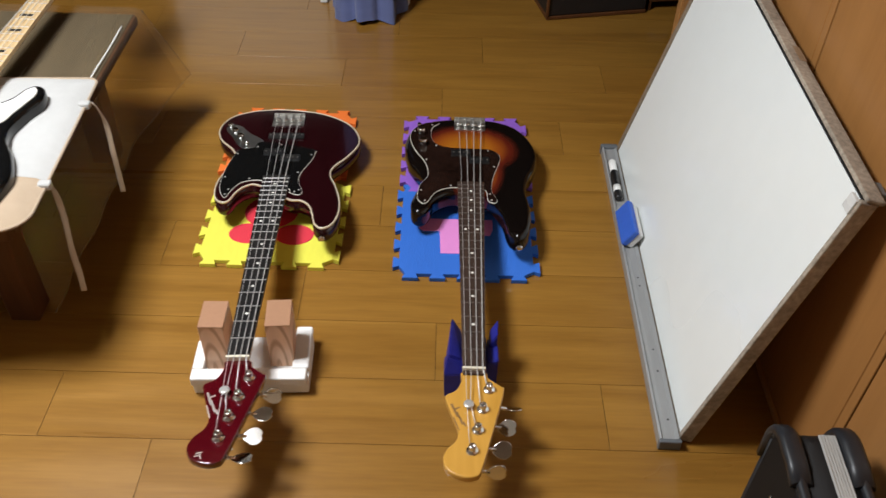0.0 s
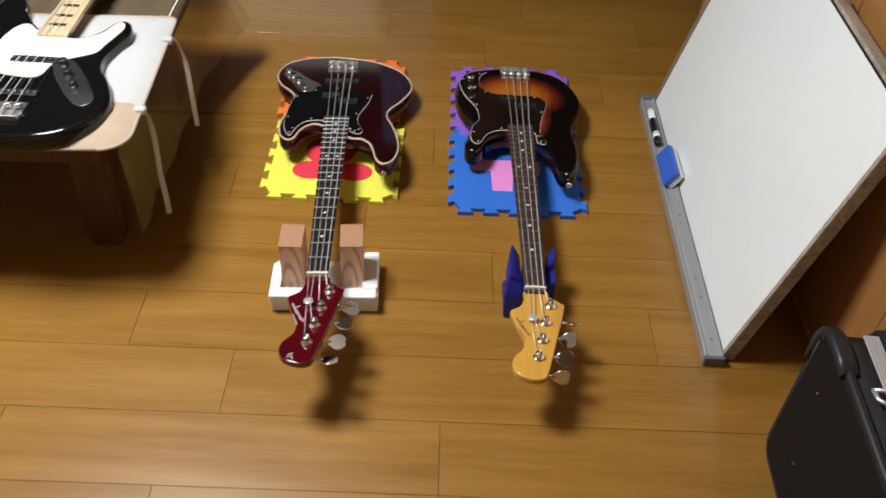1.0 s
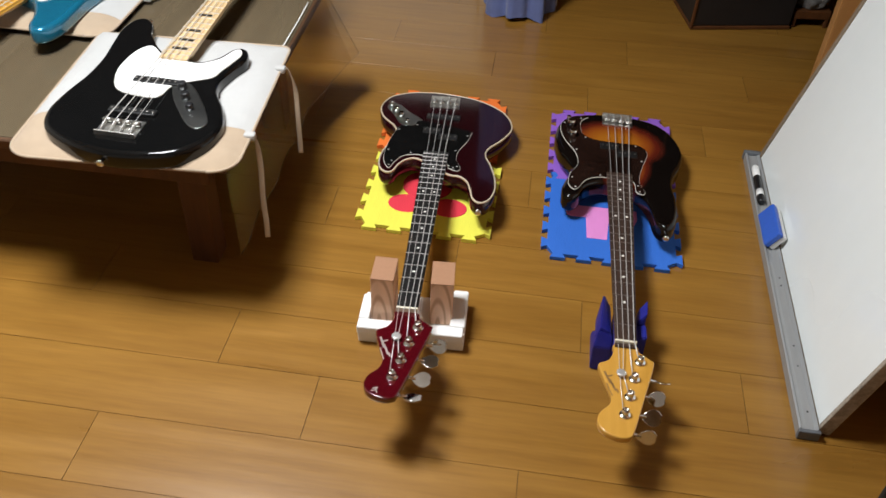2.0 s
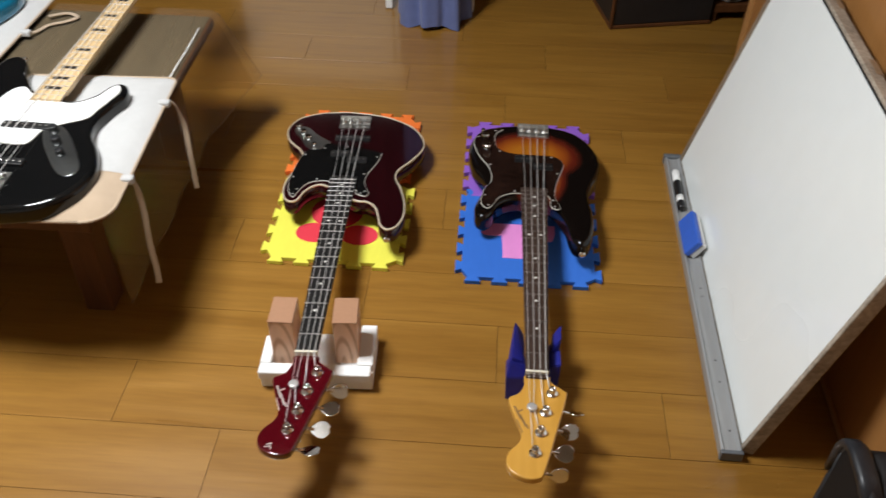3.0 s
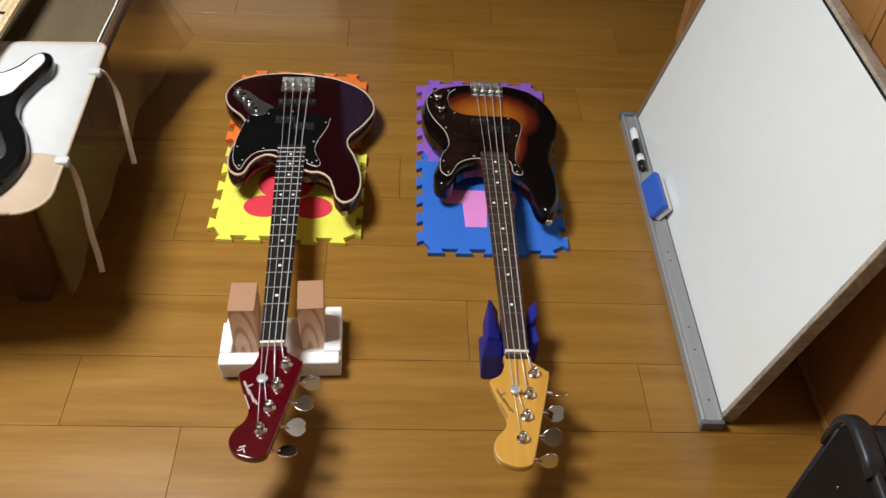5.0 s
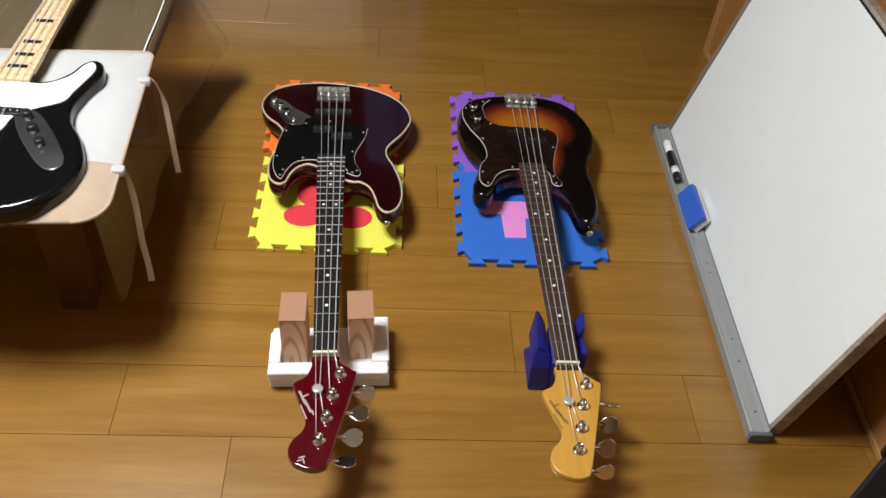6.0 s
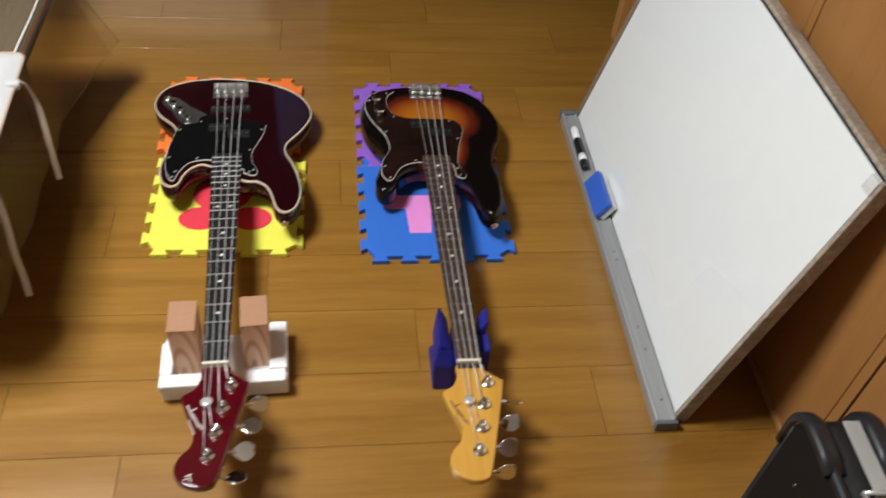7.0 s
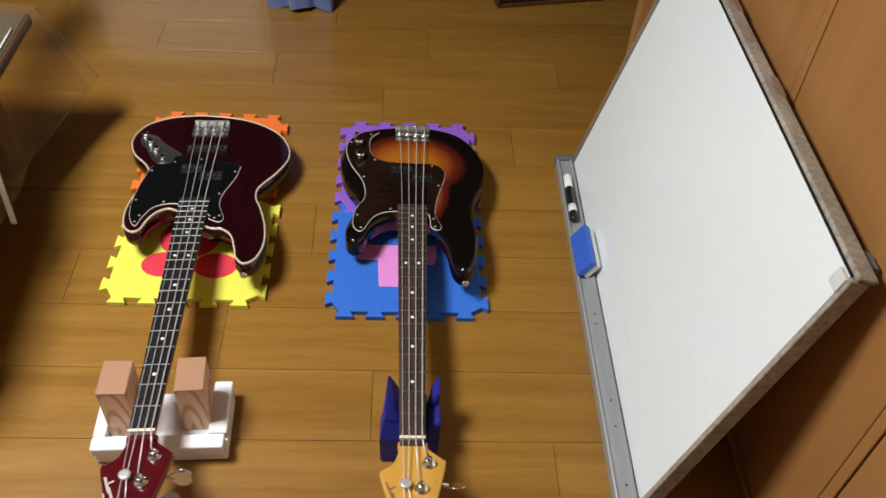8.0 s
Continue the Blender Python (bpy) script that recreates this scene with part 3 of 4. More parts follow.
STROKES_A = [(-34, -92, 0.004, 0.030, 22), (-30, -88, 0.012, 0.003, 30), (-27, -104, 0.003, 0.016, 20), (-23, -114, 0.004, 0.018, 22), (-31, -121, 0.002, 0.030, 20), (-17, -122, 0.003, 0.010, 20)]
STROKES_B = STROKES_A + [(-30, -207, 0.010, 0.0025, 15), (-33, -213, 0.008, 0.002, 15), (-27, -214, 0.002, 0.010, 15)]

burst_bass = bass(pose(0.069, 0.752, 0.127, -3.75, 0, -0.2), "three-tone sunburst electric bass with dark tortoise guard lying on foam mats", "basses lying on foam mats",
                  BURST_BODY, M_BURST, -0.009, 0.048, 0.012, BURST_GUARD, M_TORT, M_ROSE, M_MAPLE, M_MAPLE, HEAD,
                  PEGS, EARS, (-10, -84), (-38, 62, 45, 78), (M_BROWNINK, STROKES_A), bridge_end=0.880,
                  knobs=[(-122, 803, 0.0100, 0.018), (-116, 752, 0.0100, 0.018), (-128, 842, 0.006, 0.007)],
                  pickups=[(-46, 2, 702, 730, 0.006), (-2, 46, 672, 700, 0.006)], buttons=[(104, 397, 0)], scale=0.840)

WINE_BODY = [(-10, 927), (-56, 926), (-104, 916), (-151, 884), (-170, 826), (-157, 770), (-122, 722), (-110, 680), (-122, 635), (-134, 590), (-136, 545), (-128, 510), (-111, 494),
             (-95, 502), (-84, 535), (-66, 560), (-38, 563), (34, 506), (62, 500), (82, 480), (92, 445), (99, 412), (116, 394), (138, 408), (151, 450), (150, 505), (137, 565), (124, 605),
             (128, 640), (160, 690), (184, 748), (178, 805), (146, 860), (78, 907)]
WINE_GUARD = [(-50, 758), (-72, 728), (-104, 722), (-116, 680), (-125, 620), (-126, 561), (-117, 524), (-105, 511), (-96, 540), (-80, 570), (-55, 581), (-26, 578), (32, 545), (34, 532), (56, 520), (64, 535),
              (52, 575), (54, 612), (73, 666), (79, 698), (70, 722)]
wine_bass = bass(pose(-0.3485, 0.749, 0.145, -5.2, 0, 2.85), "dark wine-red electric bass with cream binding lying on foam mats", "basses lying on foam mats",
                 WINE_BODY, M_WINE, -0.009, 0.040, 0.003, WINE_GUARD, M_BLACKGUARD, M_EBONY, M_MAPLE, M_CANDY, HEAD,
                 PEGS, EARS, (-10, -80), (72, 5, 22, -18), (M_SILVERINK, STROKES_B), binding=True, bridge_end=0.890,
                 knobs=[(-140, 828, 0.008, 0.013), (-124, 800, 0.008, 0.013), (-108, 773, 0.008, 0.013), (-90, 744, 0.006, 0.009)],
                 plate=[(-146, 842), (-118, 836), (-90, 800), (-52, 762), (-62, 738), (-90, 726), (-110, 740), (-130, 782), (-150, 815)],
                 pickups=[(-42, 46, 772, 796, 0.005), (-44, 2, 692, 720, 0.005), (-2, 46, 664, 692, 0.005)], buttons=[(116, 394, 0)], scale=0.850)

JAZZ_BODY = [(5, 928), (-60, 924), (-120, 906), (-164, 864), (-176, 802), (-156, 740), (-128, 695), (-118, 650), (-128, 600), (-140, 560), (-134, 528), (-116, 520),
             (-98, 534), (-84, 565), (-60, 588), (-32, 590), (28, 572), (58, 548), (88, 505), (106, 462), (130, 442), (154, 457), (163, 500), (157, 560), (149, 620), (150, 690),
             (161, 755), (164, 822), (142, 874), (85, 909)]
JAZZ_GUARD = [(-26, 740), (-36, 700), (-62, 676), (-102, 652), (-112, 622), (-122, 590), (-130, 556), (-120, 534), (-106, 545), (-92, 578), (-62, 602), (-32, 604), (26, 590), (64, 560), (88, 584), (96, 648), (84, 700), (60, 734), (10, 746)]
black_bass = bass(pose(-0.890, 1.722, 0.4235, -0.9, 0, 178.5), "glossy black electric bass with white guard lying on a cushion", "basses lying on cushions",
                  JAZZ_BODY, M_BLACKLAC, -0.010, 0.039, 0.011, JAZZ_GUARD, M_WHITEGUARD, M_PALEMAPLE, M_PALEMAPLE, M_PALEMAPLE, HEAD,
                  PEGS, EARS, (-11, -80), (18, -62, 75, -40), (M_BROWNINK, STROKES_A), dots=False, bridge_end=0.880,
                  knobs=[(-60, 702, 0.009, 0.015), (-80, 736, 0.009, 0.015), (-101, 768, 0.008, 0.013)],
                  plate=[(-38, 690), (-64, 682), (-92, 708), (-128, 760), (-150, 804), (-138, 826), (-114, 816), (-80, 774), (-50, 728)],
                  pickups=[(-46, 46, 680, 699, 0.006), (-47, 47, 790, 809, 0.006)], buttons=[(130, 443, 0), (5, 927, 180)], knob_mat=M_BLACKPLASTIC)

# ---- interlocking foam mats ----
def mat_line(w, d, phases):
    """A square with dovetail teeth: five to a side; phases shift the teeth by half a step on each side."""
    pts, n, step = [], 5, w / 5
    for side in range(4):
        rot = Matrix.Rotation(math.pi / 2 * side, 2)
        ph = phases[side]
        for i in range(n):
            a = -w / 2 + step * (i + (0.18 if not ph else 0.62))
            b = a + step * 0.5
            if b > w / 2:
                b = w / 2
            f = step * 0.07
            for x, y in ((a + f, 0), (a - f * 0.6, -d), (b + f * 0.6, -d), (b - f, 0)):
                pts.append(rot @ Vector((x, -w / 2 + y)))
    return pts


def foam_mat(x, y, turn, color, label, phases, w=0.296, lift=0.0):
    line = mat_line(w, 0.0135, phases)
    t = thing("foam_mat", pose(x, y, 0.0012 + lift, 0, 0, turn), label, "foam mat", "puzzle foam mats on the floor")
    bm = bmesh.new()
    top, bot = [bm.verts.new((p.x, p.y, 0.0105)) for p in line], [bm.verts.new((p.x, p.y, 0)) for p in line]
    cut = [bm.verts.new((p.x, p.y, 0.0098)) for p in grow(line, 0.0007)]
    for a, b in ((top, cut), (cut, bot)):
        for i in range(len(line)):
            j = (i + 1) % len(line)
            bm.faces.new((a[i], a[j], b[j], b[i]))
    bm.faces.new(top)
    bm.faces.new(bot)
    part("sheet", bm, M_EVA[color], t)
    return t


yellow = foam_mat(-0.379, 1.280, -0.6, "yellow", "yellow puzzle foam mat with a red inlay on the floor", (0, 0, 1, 0))
foam_mat(-0.388, 1.5735, -0.6, "orange", "orange puzzle foam mat on the wooden floor", (0, 0, 0, 0), 0.290, 0.0007)
blue = foam_mat(0.062, 1.256, 0.2, "blue", "blue puzzle foam mat with a pink inlay on the floor", (0, 0, 1, 0))
foam_mat(0.063, 1.5535, 0.2, "purple", "purple puzzle foam mat on the wooden floor", (0, 0, 0, 0), 0.296, 0.0007)


def inlay(parent, line, color, name="inlay"):
    o = part(name, slab(line, [(-0.0008, 0.0118), (0, 0.0113), (0, 0.0100)]), M_EVA[color], parent, "cut-out foam inlay")
    return o


for cx, cy, rx, ry in ((-0.052, -0.058, 0.044, 0.034), (0.052, -0.058, 0.044, 0.034), (-0.012, 0.020, 0.062, 0.058)):
    k = [Vector((cx + rx * math.cos(a), cy + ry * math.sin(a))) for a in [2 * math.pi * i / 28 for i in range(28)]]
    o = inlay(yellow, k, "red")
    o.location.z = 0.0004 * (cx > 0) + 0.0008 * (cy > 0)
stem = [Vector(p) for p in ((-0.057, -0.083), (-0.010, -0.083), (-0.006, -0.02), (0.055, -0.02), (0.062, 0.0), (0.062, 0.035), (-0.108, 0.035), (-0.108, 0.0), (-0.096, -0.008), (-0.060, -0.008))]
inlay(blue, stem, "pink")

# ---- neck supports ----
foam = thing("foam_block", pose(-0.3460, 0.779, 0.0012, 0, 0, 2.2), "white packing foam block with notches on the floor", "foam block")
part("base", box(-0.108, 0.108, 0.0, 0.118, 0, 0.028, 0.003), M_FOAM, foam)
part("front_lip", box(-0.109, 0.105, -0.006, 0.020, 0.0285, 0.050, 0.003), M_FOAM, foam)
part("side_lip", box(-0.109, -0.088, 0.0205, 0.090, 0.0285, 0.050, 0.003), M_FOAM, foam)
part("end_piece", box(0.076, 0.108, 0.024, 0.130, 0.0285, 0.046, 0.004), M_FOAM, foam)
for x, y, r, top, lab in ((-0.4105, 0.8430, 1.5, 0.1185, "squared softwood block standing on white foam"), (-0.2935, 0.8560, 4.5, 0.1130, "squared softwood block with flame grain on foam")):
    blk = thing("wooden_block", pose(x, y, 0.0294, 0, 0, r), lab, "wooden block", "blocks under the neck")
    part("grain_body", box(-0.0228, 0.0228, -0.033, 0.033, 0, top, 0.001, 1), M_BLOCKGRAIN, blk, "flame-grain side faces, lightened for bounced light")
    part("top_face", box(-0.0230, 0.0230, -0.0332, 0.0332, top + 0.0002, top + 0.0020, 0.0006, 1), M_BLOCKTOP, blk, "smooth sawn top")

stand = thing("neck_rest", pose(0.0665, 0.815, 0.0012, 0, 0, -0.5), "cobalt-blue moulded rubber neck rest on the floor", "neck rest")


def hull(points, bevel=0.002):
    bm = bmesh.new()
    for p in points:
        bm.verts.new(p)
    r = bmesh.ops.convex_hull(bm, input=bm.verts)
    bmesh.ops.dissolve_limit(bm, angle_limit=0.05, verts=bm.verts, edges=bm.edges)
    bmesh.ops.bevel(bm, geom=list(bm.edges), offset=bevel, segments=2, affect="EDGES")
    return bm


part("cheek", hull([(-0.038, 0.066, 0.117), (-0.020, 0.060, 0.088), (-0.040, 0.020, 0.112), (-0.018, -0.014, 0.086), (-0.041, -0.016, 0.102), (-0.049, -0.016, 0.070),
                    (-0.043, 0.064, 0.040), (-0.016, 0.062, 0.060), (-0.016, -0.010, 0.066)]), M_STAND, stand, "raised wing of the rest")
part("cheek", hull([(-0.0425, -0.0165, 0.098), (-0.014, -0.0165, 0.084), (-0.050, -0.030, 0.062), (-0.014, -0.030, 0.062), (-0.048, -0.034, 0.0), (-0.012, -0.034, 0.0),
                    (-0.048, 0.060, 0.0), (-0.012, 0.060, 0.0), (-0.050, 0.040, 0.030), (-0.014, 0.058, 0.030)]), M_STAND, stand, "lower block of the rest")
part("cheek", hull([(0.050, 0.067, 0.114), (0.036, 0.060, 0.092), (0.049, 0.030, 0.110), (0.034, 0.024, 0.088), (0.048, 0.024, 0.072), (0.034, 0.024, 0.070), (0.048, 0.062, 0.066), (0.034, 0.062, 0.066)]), M_STAND, stand, "raised wing of the rest")
part("cheek", hull([(0.030, -0.018, 0.086), (0.050, -0.018, 0.094), (0.030, 0.022, 0.080), (0.050, 0.022, 0.086), (0.028, -0.034, 0.0), (0.048, -0.034, 0.0), (0.028, 0.060, 0.0), (0.048, 0.060, 0.0),
                    (0.032, 0.060, 0.0655), (0.050, 0.060, 0.0655)]), M_STAND, stand, "lower block of the rest")
part("bridge_web", box(-0.013, 0.029, -0.031, 0.056, 0.0, 0.078, 0.004), M_STAND, stand)

# ---- whiteboard leaning on the closet wall ----
wb = thing("whiteboard", pose(0.444, 0.693, 0.013, 0, 13.5, -0.45), "large whiteboard in worn grey frame leaning against closet doors", "whiteboard")
L, H = 0.886, 0.585
part("panel", box(0.004, 0.026, 0.006, L - 0.006, 0.006, H - 0.009, 0.001, 1), M_BOARD, wb, "white enamel writing surface")
part("shadow_gap", box(0.0048, 0.030, 0.0062, L - 0.0062, H - 0.0088, H - 0.0062, 0.0003, 1), M_BLACKPLASTIC, wb, "dark joint under the top rail")
part("top_rail", box(0.006, 0.035, -0.004, L + 0.004, H - 0.0060, H + 0.002, 0.003, 3), M_BOARDFRAME, wb, "worn grey-brown top rail")
part("bottom_rail", box(0.0, 0.030, 0.0, L, -0.006, 0.0058, 0.0015), M_BOARDFRAME, wb)
part("side_rail", box(0.0, 0.027, -0.004, 0.0058, 0.006, H - 0.0064, 0.002), M_BOARDFRAME, wb, "brown-grey side edge")
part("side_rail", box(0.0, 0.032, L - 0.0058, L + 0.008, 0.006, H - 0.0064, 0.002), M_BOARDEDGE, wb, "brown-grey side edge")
for y in (0.002, L - 0.026):
    part("corner_cap", box(-0.0035, 0.0035, y, y + 0.022, H - 0.034, H - 0.0092, 0.0015, 2), M_CLEARCORNER, wb, "milky plastic corner cap")
part("tape", box(0.022, 0.0356, 0.375, 0.425, H + 0.0021, H + 0.0027, 0.0002, 1), M_TAPE, wb, "strip of old brown tape on the rail")
part("tape", box(0.024, 0.0360, 0.62, 0.70, H + 0.0021, H + 0.0028, 0.0002, 1), M_TAPE, wb, "strip of old brown tape on the rail")
for y in (0.03, L - 0.06):
    part("bumper", box(0.0352, 0.0560, y, y + 0.03, H - 0.030, H - 0.006, 0.002), M_GREYPLASTIC, wb, "grey rubber bumper on the back")
tray = thing("marker_tray", pose(0.444, 0.680, 0.0012, 0, 0, -0.45), "aluminium marker tray along the foot of the whiteboard", "marker tray")
bm = bmesh.new()
prof = [(-0.036, 0.0), (-0.036, 0.022), (-0.032, 0.024), (-0.029, 0.018), (-0.020, 0.0165), (-0.006, 0.018), (0.000, 0.024), (-0.001, 0.0)]
ends = [[bm.verts.new((x, y, z)) for x, z in prof] for y in (0.004, 0.898)]
for i in range(len(prof)):
    j = (i + 1) % len(prof)
    bm.faces.new((ends[0][i], ends[0][j], ends[1][j], ends[1][i]))
bm.faces.new(ends[0])
bm.faces.new(ends[1])
part("channel", bm, M_TRAY, tray)
part("end_cap", box(-0.0375, 0.004, -0.005, 0.0038, 0.0, 0.0235, 0.002), M_GREYPLASTIC, tray, "grey plastic end cap")
part("end_cap", box(-0.039, 0.004, 0.8982, 0.912, 0.0, 0.026, 0.003), M_GREYPLASTIC, tray, "grey plastic end cap")
for y in (0.165, 0.22, 0.40, 0.425, 0.05):
    part("ink_spot", lathe([(0.0022, 0), (0.0018, 0.0003)], 8, m=Matrix.Translation((-0.012, y, 0.0174))), M_BLACKPLASTIC, tray, "dried ink spot")
er = thing("whiteboard_eraser", pose(0.4195, 1.254, 0.0245, 0, 32, -0.5), "blue whiteboard eraser with white felt on the tray", "eraser")
part("shell", box(-0.013, 0.003, -0.056, 0.056, 0.0, 0.047, 0.004, 3), M_BLUEPLASTIC, er, "blue plastic shell")
part("felt", box(0.0032, 0.017, -0.054, 0.054, 0.002, 0.045, 0.003, 2), M_FELT, er, "white felt pad")
pen = thing("marker_pen", pose(0.4280, 1.364, 0.0275, -90, 0, -1.0), "black whiteboard marker with white cap on the tray", "marker pen")
part("barrel", lathe([(0.007, 0.0), (0.009, 0.004), (0.009, 0.105)], 18), M_BLACKPLASTIC, pen, "black barrel", True)
part("label_band", lathe([(0.00925, 0.026), (0.00925, 0.048)], 18), M_WHITEPLASTIC, pen, "white printed band", True)
part("cap", lathe([(0.0093, 0.1052), (0.0093, 0.145), (0.006, 0.152)], 18), M_WHITEPLASTIC, pen, "white cap", True)

# ---- low table with clear vinyl cover ----
TX1, TX0, TY0, TY1, TZ = -0.722, -1.90, 0.872, 1.615, 0.342
table = thing("low_table", pose(0, 0, 0.001), "low dark wooden table under a clear vinyl cover", "table")
part("tabletop", box(TX0, TX1, TY0, TY1, TZ - 0.028, TZ - 0.0024, 0.006), M_TABLE, table, "dark wooden table top")
part("top_sheet", box(TX0 + 0.006, TX1 - 0.006, TY0 + 0.006, TY1 - 0.006, TZ - 0.0022, TZ, 0.0006, 1), M_TABLETOP, table, "grey-brown table surface")
for a in ((TX0 + 0.06, TX1 - 0.06, TY0 + 0.05, TY0 + 0.07), (TX0 + 0.06, TX1 - 0.06, TY1 - 0.07, TY1 - 0.05)):
    part("apron", box(*a, TZ - 0.10, TZ - 0.0285, 0.002), M_TABLE, table)
for a in ((TX0 + 0.06, TX0 + 0.08), (TX1 - 0.08, TX1 - 0.06)):
    part("apron", box(*a, TY0 + 0.0705, TY1 - 0.0705, TZ - 0.10, TZ - 0.0285, 0.002), M_TABLE, table)
for x in (TX0 + 0.11, TX1 - 0.115):
    for y in (TY0 + 0.105, TY1 - 0.105):
        part("leg", box(x - 0.03, x + 0.03, y - 0.03, y + 0.03, 0, TZ - 0.0287, 0.004), M_TABLE, table)


def sheet(grid, material, name, parent):
    bm = bmesh.new()
    v = [[bm.verts.new(p) for p in row] for row in grid]
    for r0, r1 in zip(v, v[1:]):
        for i in range(len(r0) - 1):
            bm.faces.new((r0[i], r0[i + 1], r1[i + 1], r1[i]))
    return part(name, bm, material, parent, smooth=True)


cover = thing("vinyl_cover", pose(0, 0, 0.002), "clear vinyl table cover hanging over the table edges", "table cover")
ny, nz = 40, 14
grid = []
for i in range(ny + 1):
    y = TY0 - 0.012 + (TY1 - TY0 + 0.036) * i / ny
    row = [(TX0 + 0.01, y, TZ + 0.0015), (TX1 - 0.06, y, TZ + 0.0015), (TX1 - 0.012, y, TZ + 0.0018)]
    u = (y - TY0) / (TY1 - TY0)
    for k in range(nz + 1):
        f = k / nz
        flare = max(0.0, (u - 0.72) / 0.28) ** 1.5
        wav = 0.004 * math.sin(7.5 * u * math.pi + 0.6) * f * (1 - flare)
        x = TX1 + 0.004 + 0.005 * f + wav + 0.060 * flare * f
        z = TZ - 0.006 - 0.214 * f + 0.020 * flare * f + 0.0015 * math.sin(4 * u * math.pi) * f
        row.append((x, y + 0.03 * flare * f, z))
    grid.append(row)
sheet(grid, M_FILM, "side_drape", cover)
hem = [Vector(r[-1]) for r in grid]
part("hem", tube(hem, 0.0011, 6), M_HEM, cover, smooth=True)
part("fold", tube([(TX1 - 0.012, 1.30 + 0.03 * k, TZ + 0.0045 + 0.001 * math.sin(k)) for k in range(9)], 0.0015, 8), M_FOLDSHEEN, cover, "vinyl fold along the table edge, its highlight painted white", True)
end = [Vector(p) for p in grid[-1][3:]]
part("hem", tube(end, 0.0014, 6), M_HEM, cover, "folded corner edge", True)
far = []
for k in range(9):
    f = k / 8
    row = []
    for i in range(25):
        u = i / 24
        x = TX1 + (TX0 + 0.01 - TX1) * u
        flare = max(0.0, 1 - u / 0.16) ** 1.5
        row.append((x + 0.068 * flare * f, TY1 + 0.008 + 0.006 * math.sin(30 * u) * f + 0.03 * flare * f, TZ - 0.003 - 0.22 * f))
    far.append(row)
sheet(far, M_FILM, "end_drape", cover)


def cushion(m, label, w, d, h, ties, band=0.085):
    """A thin square seat cushion: white quilted middle, beige border band along one side, two tie tapes at a side."""
    c = thing("seat_cushion", m, label, "cushion", "cushions on the table")
    for name, y0, y1, material in (("cover", band, d, M_WHITE_CLOTH), ("border", 0.0, band - 0.0005, M_BEIGE_CLOTH)):
        n1, n2 = 28, max(6, int(30 * (y1 - y0) / d))
        bm = bmesh.new()
        rows = []
        for side in (1, -1):
            g = []
            for j in range(n2 + 1):
                y = y0 + (y1 - y0) * j / n2
                r = []
                for i in range(n1 + 1):
                    x = w * i / n1
                    e = min(x, w - x, y, d - y)
                    rise = h * (1 - math.exp(-e / 0.016)) * (0.92 + 0.08 * math.sin(x * 60) * math.sin(y * 60)) + 0.0035 * noise.noise(Vector((x * 30, y * 30, side))) + 0.006 * noise.noise(Vector((x * 9, y * 6, side + 4)))
                    rad = 0.05 if y < d / 2 else 0.018
                    cx, cy = min(max(x, rad), w - rad), min(max(y, rad), d - rad)
                    dx, dy = x - cx, y - cy
                    q = math.hypot(dx, dy)
                    mx = max(abs(dx), abs(dy))
                    s = mx / q if q > 1e-6 else 1
                    r.append(bm.verts.new((cx + dx * s, cy + dy * s, h * 0.5 + side * (rise * 0.5 + 0.001))))
                g.append(r)
            rows.append(g)
            for a, b in zip(g, g[1:]):
                for i in range(n1):
                    bm.faces.new((a[i], a[i + 1], b[i + 1], b[i]))
        part(name, bm, material, c, smooth=True)
    loop = []
    for cx, cy, a0, rad in ((w - 0.05, 0.05, -90, 0.051), (w - 0.018, d - 0.018, 0, 0.019), (0.018, d - 0.018, 90, 0.019), (0.05, 0.05, 180, 0.051)):
        loop += [(cx + rad * math.cos(math.radians(a0 + 15 * k)), cy + rad * math.sin(math.radians(a0 + 15 * k)), h * 0.5) for k in range(7)]
    part("seam", tube(loop + loop[:1], 0.0030, 6), M_BEIGE_CLOTH, c, smooth=True)
    for pts in ties:
        part("tie", tube(curve(pts, 6), 0.0055, 8, flat=0.35), M_BEIGE_CLOTH, c, "hanging cotton tie tape", True)
        x, y, z = pts[0]
        part("tie_tab", box(x - 0.004, x + 0.018, y - 0.007, y + 0.009, z - 0.010, z + 0.004, 0.003, 2), M_WHITE_CLOTH, c, "stitched white tab of the tie", True)
    return c


TIES = [[(0.428, 0.118, 0.020), (0.444, 0.122, 0.008), (0.450, 0.116, -0.05), (0.452, 0.098, -0.12), (0.456, 0.088, -0.165), (0.458, 0.078, -0.203)],
        [(0.428, 0.372, 0.020), (0.446, 0.388, 0.010), (0.458, 0.392, -0.04), (0.464, 0.374, -0.10), (0.466, 0.366, -0.145), (0.468, 0.358, -0.188)]]
cushion(pose(-1.120, 0.800, TZ + 0.0045, 0, 0, 2.8), "white and beige seat cushion with tie tapes on the table", 0.435, 0.473, 0.030, TIES, 0.130)
cushion(pose(-1.560, 1.262, TZ + 0.0045, 0, 0, -1.0), "white and beige seat cushion under the teal bass", 0.435, 0.435, 0.026,
        [[(0.437, 0.205, 0.016), (0.455, 0.225, 0.006), (0.470, 0.265, 0.004), (0.500, 0.285, 0.004), (0.520, 0.310, 0.004), (0.490, 0.325, 0.005), (0.455, 0.300, 0.008)]])

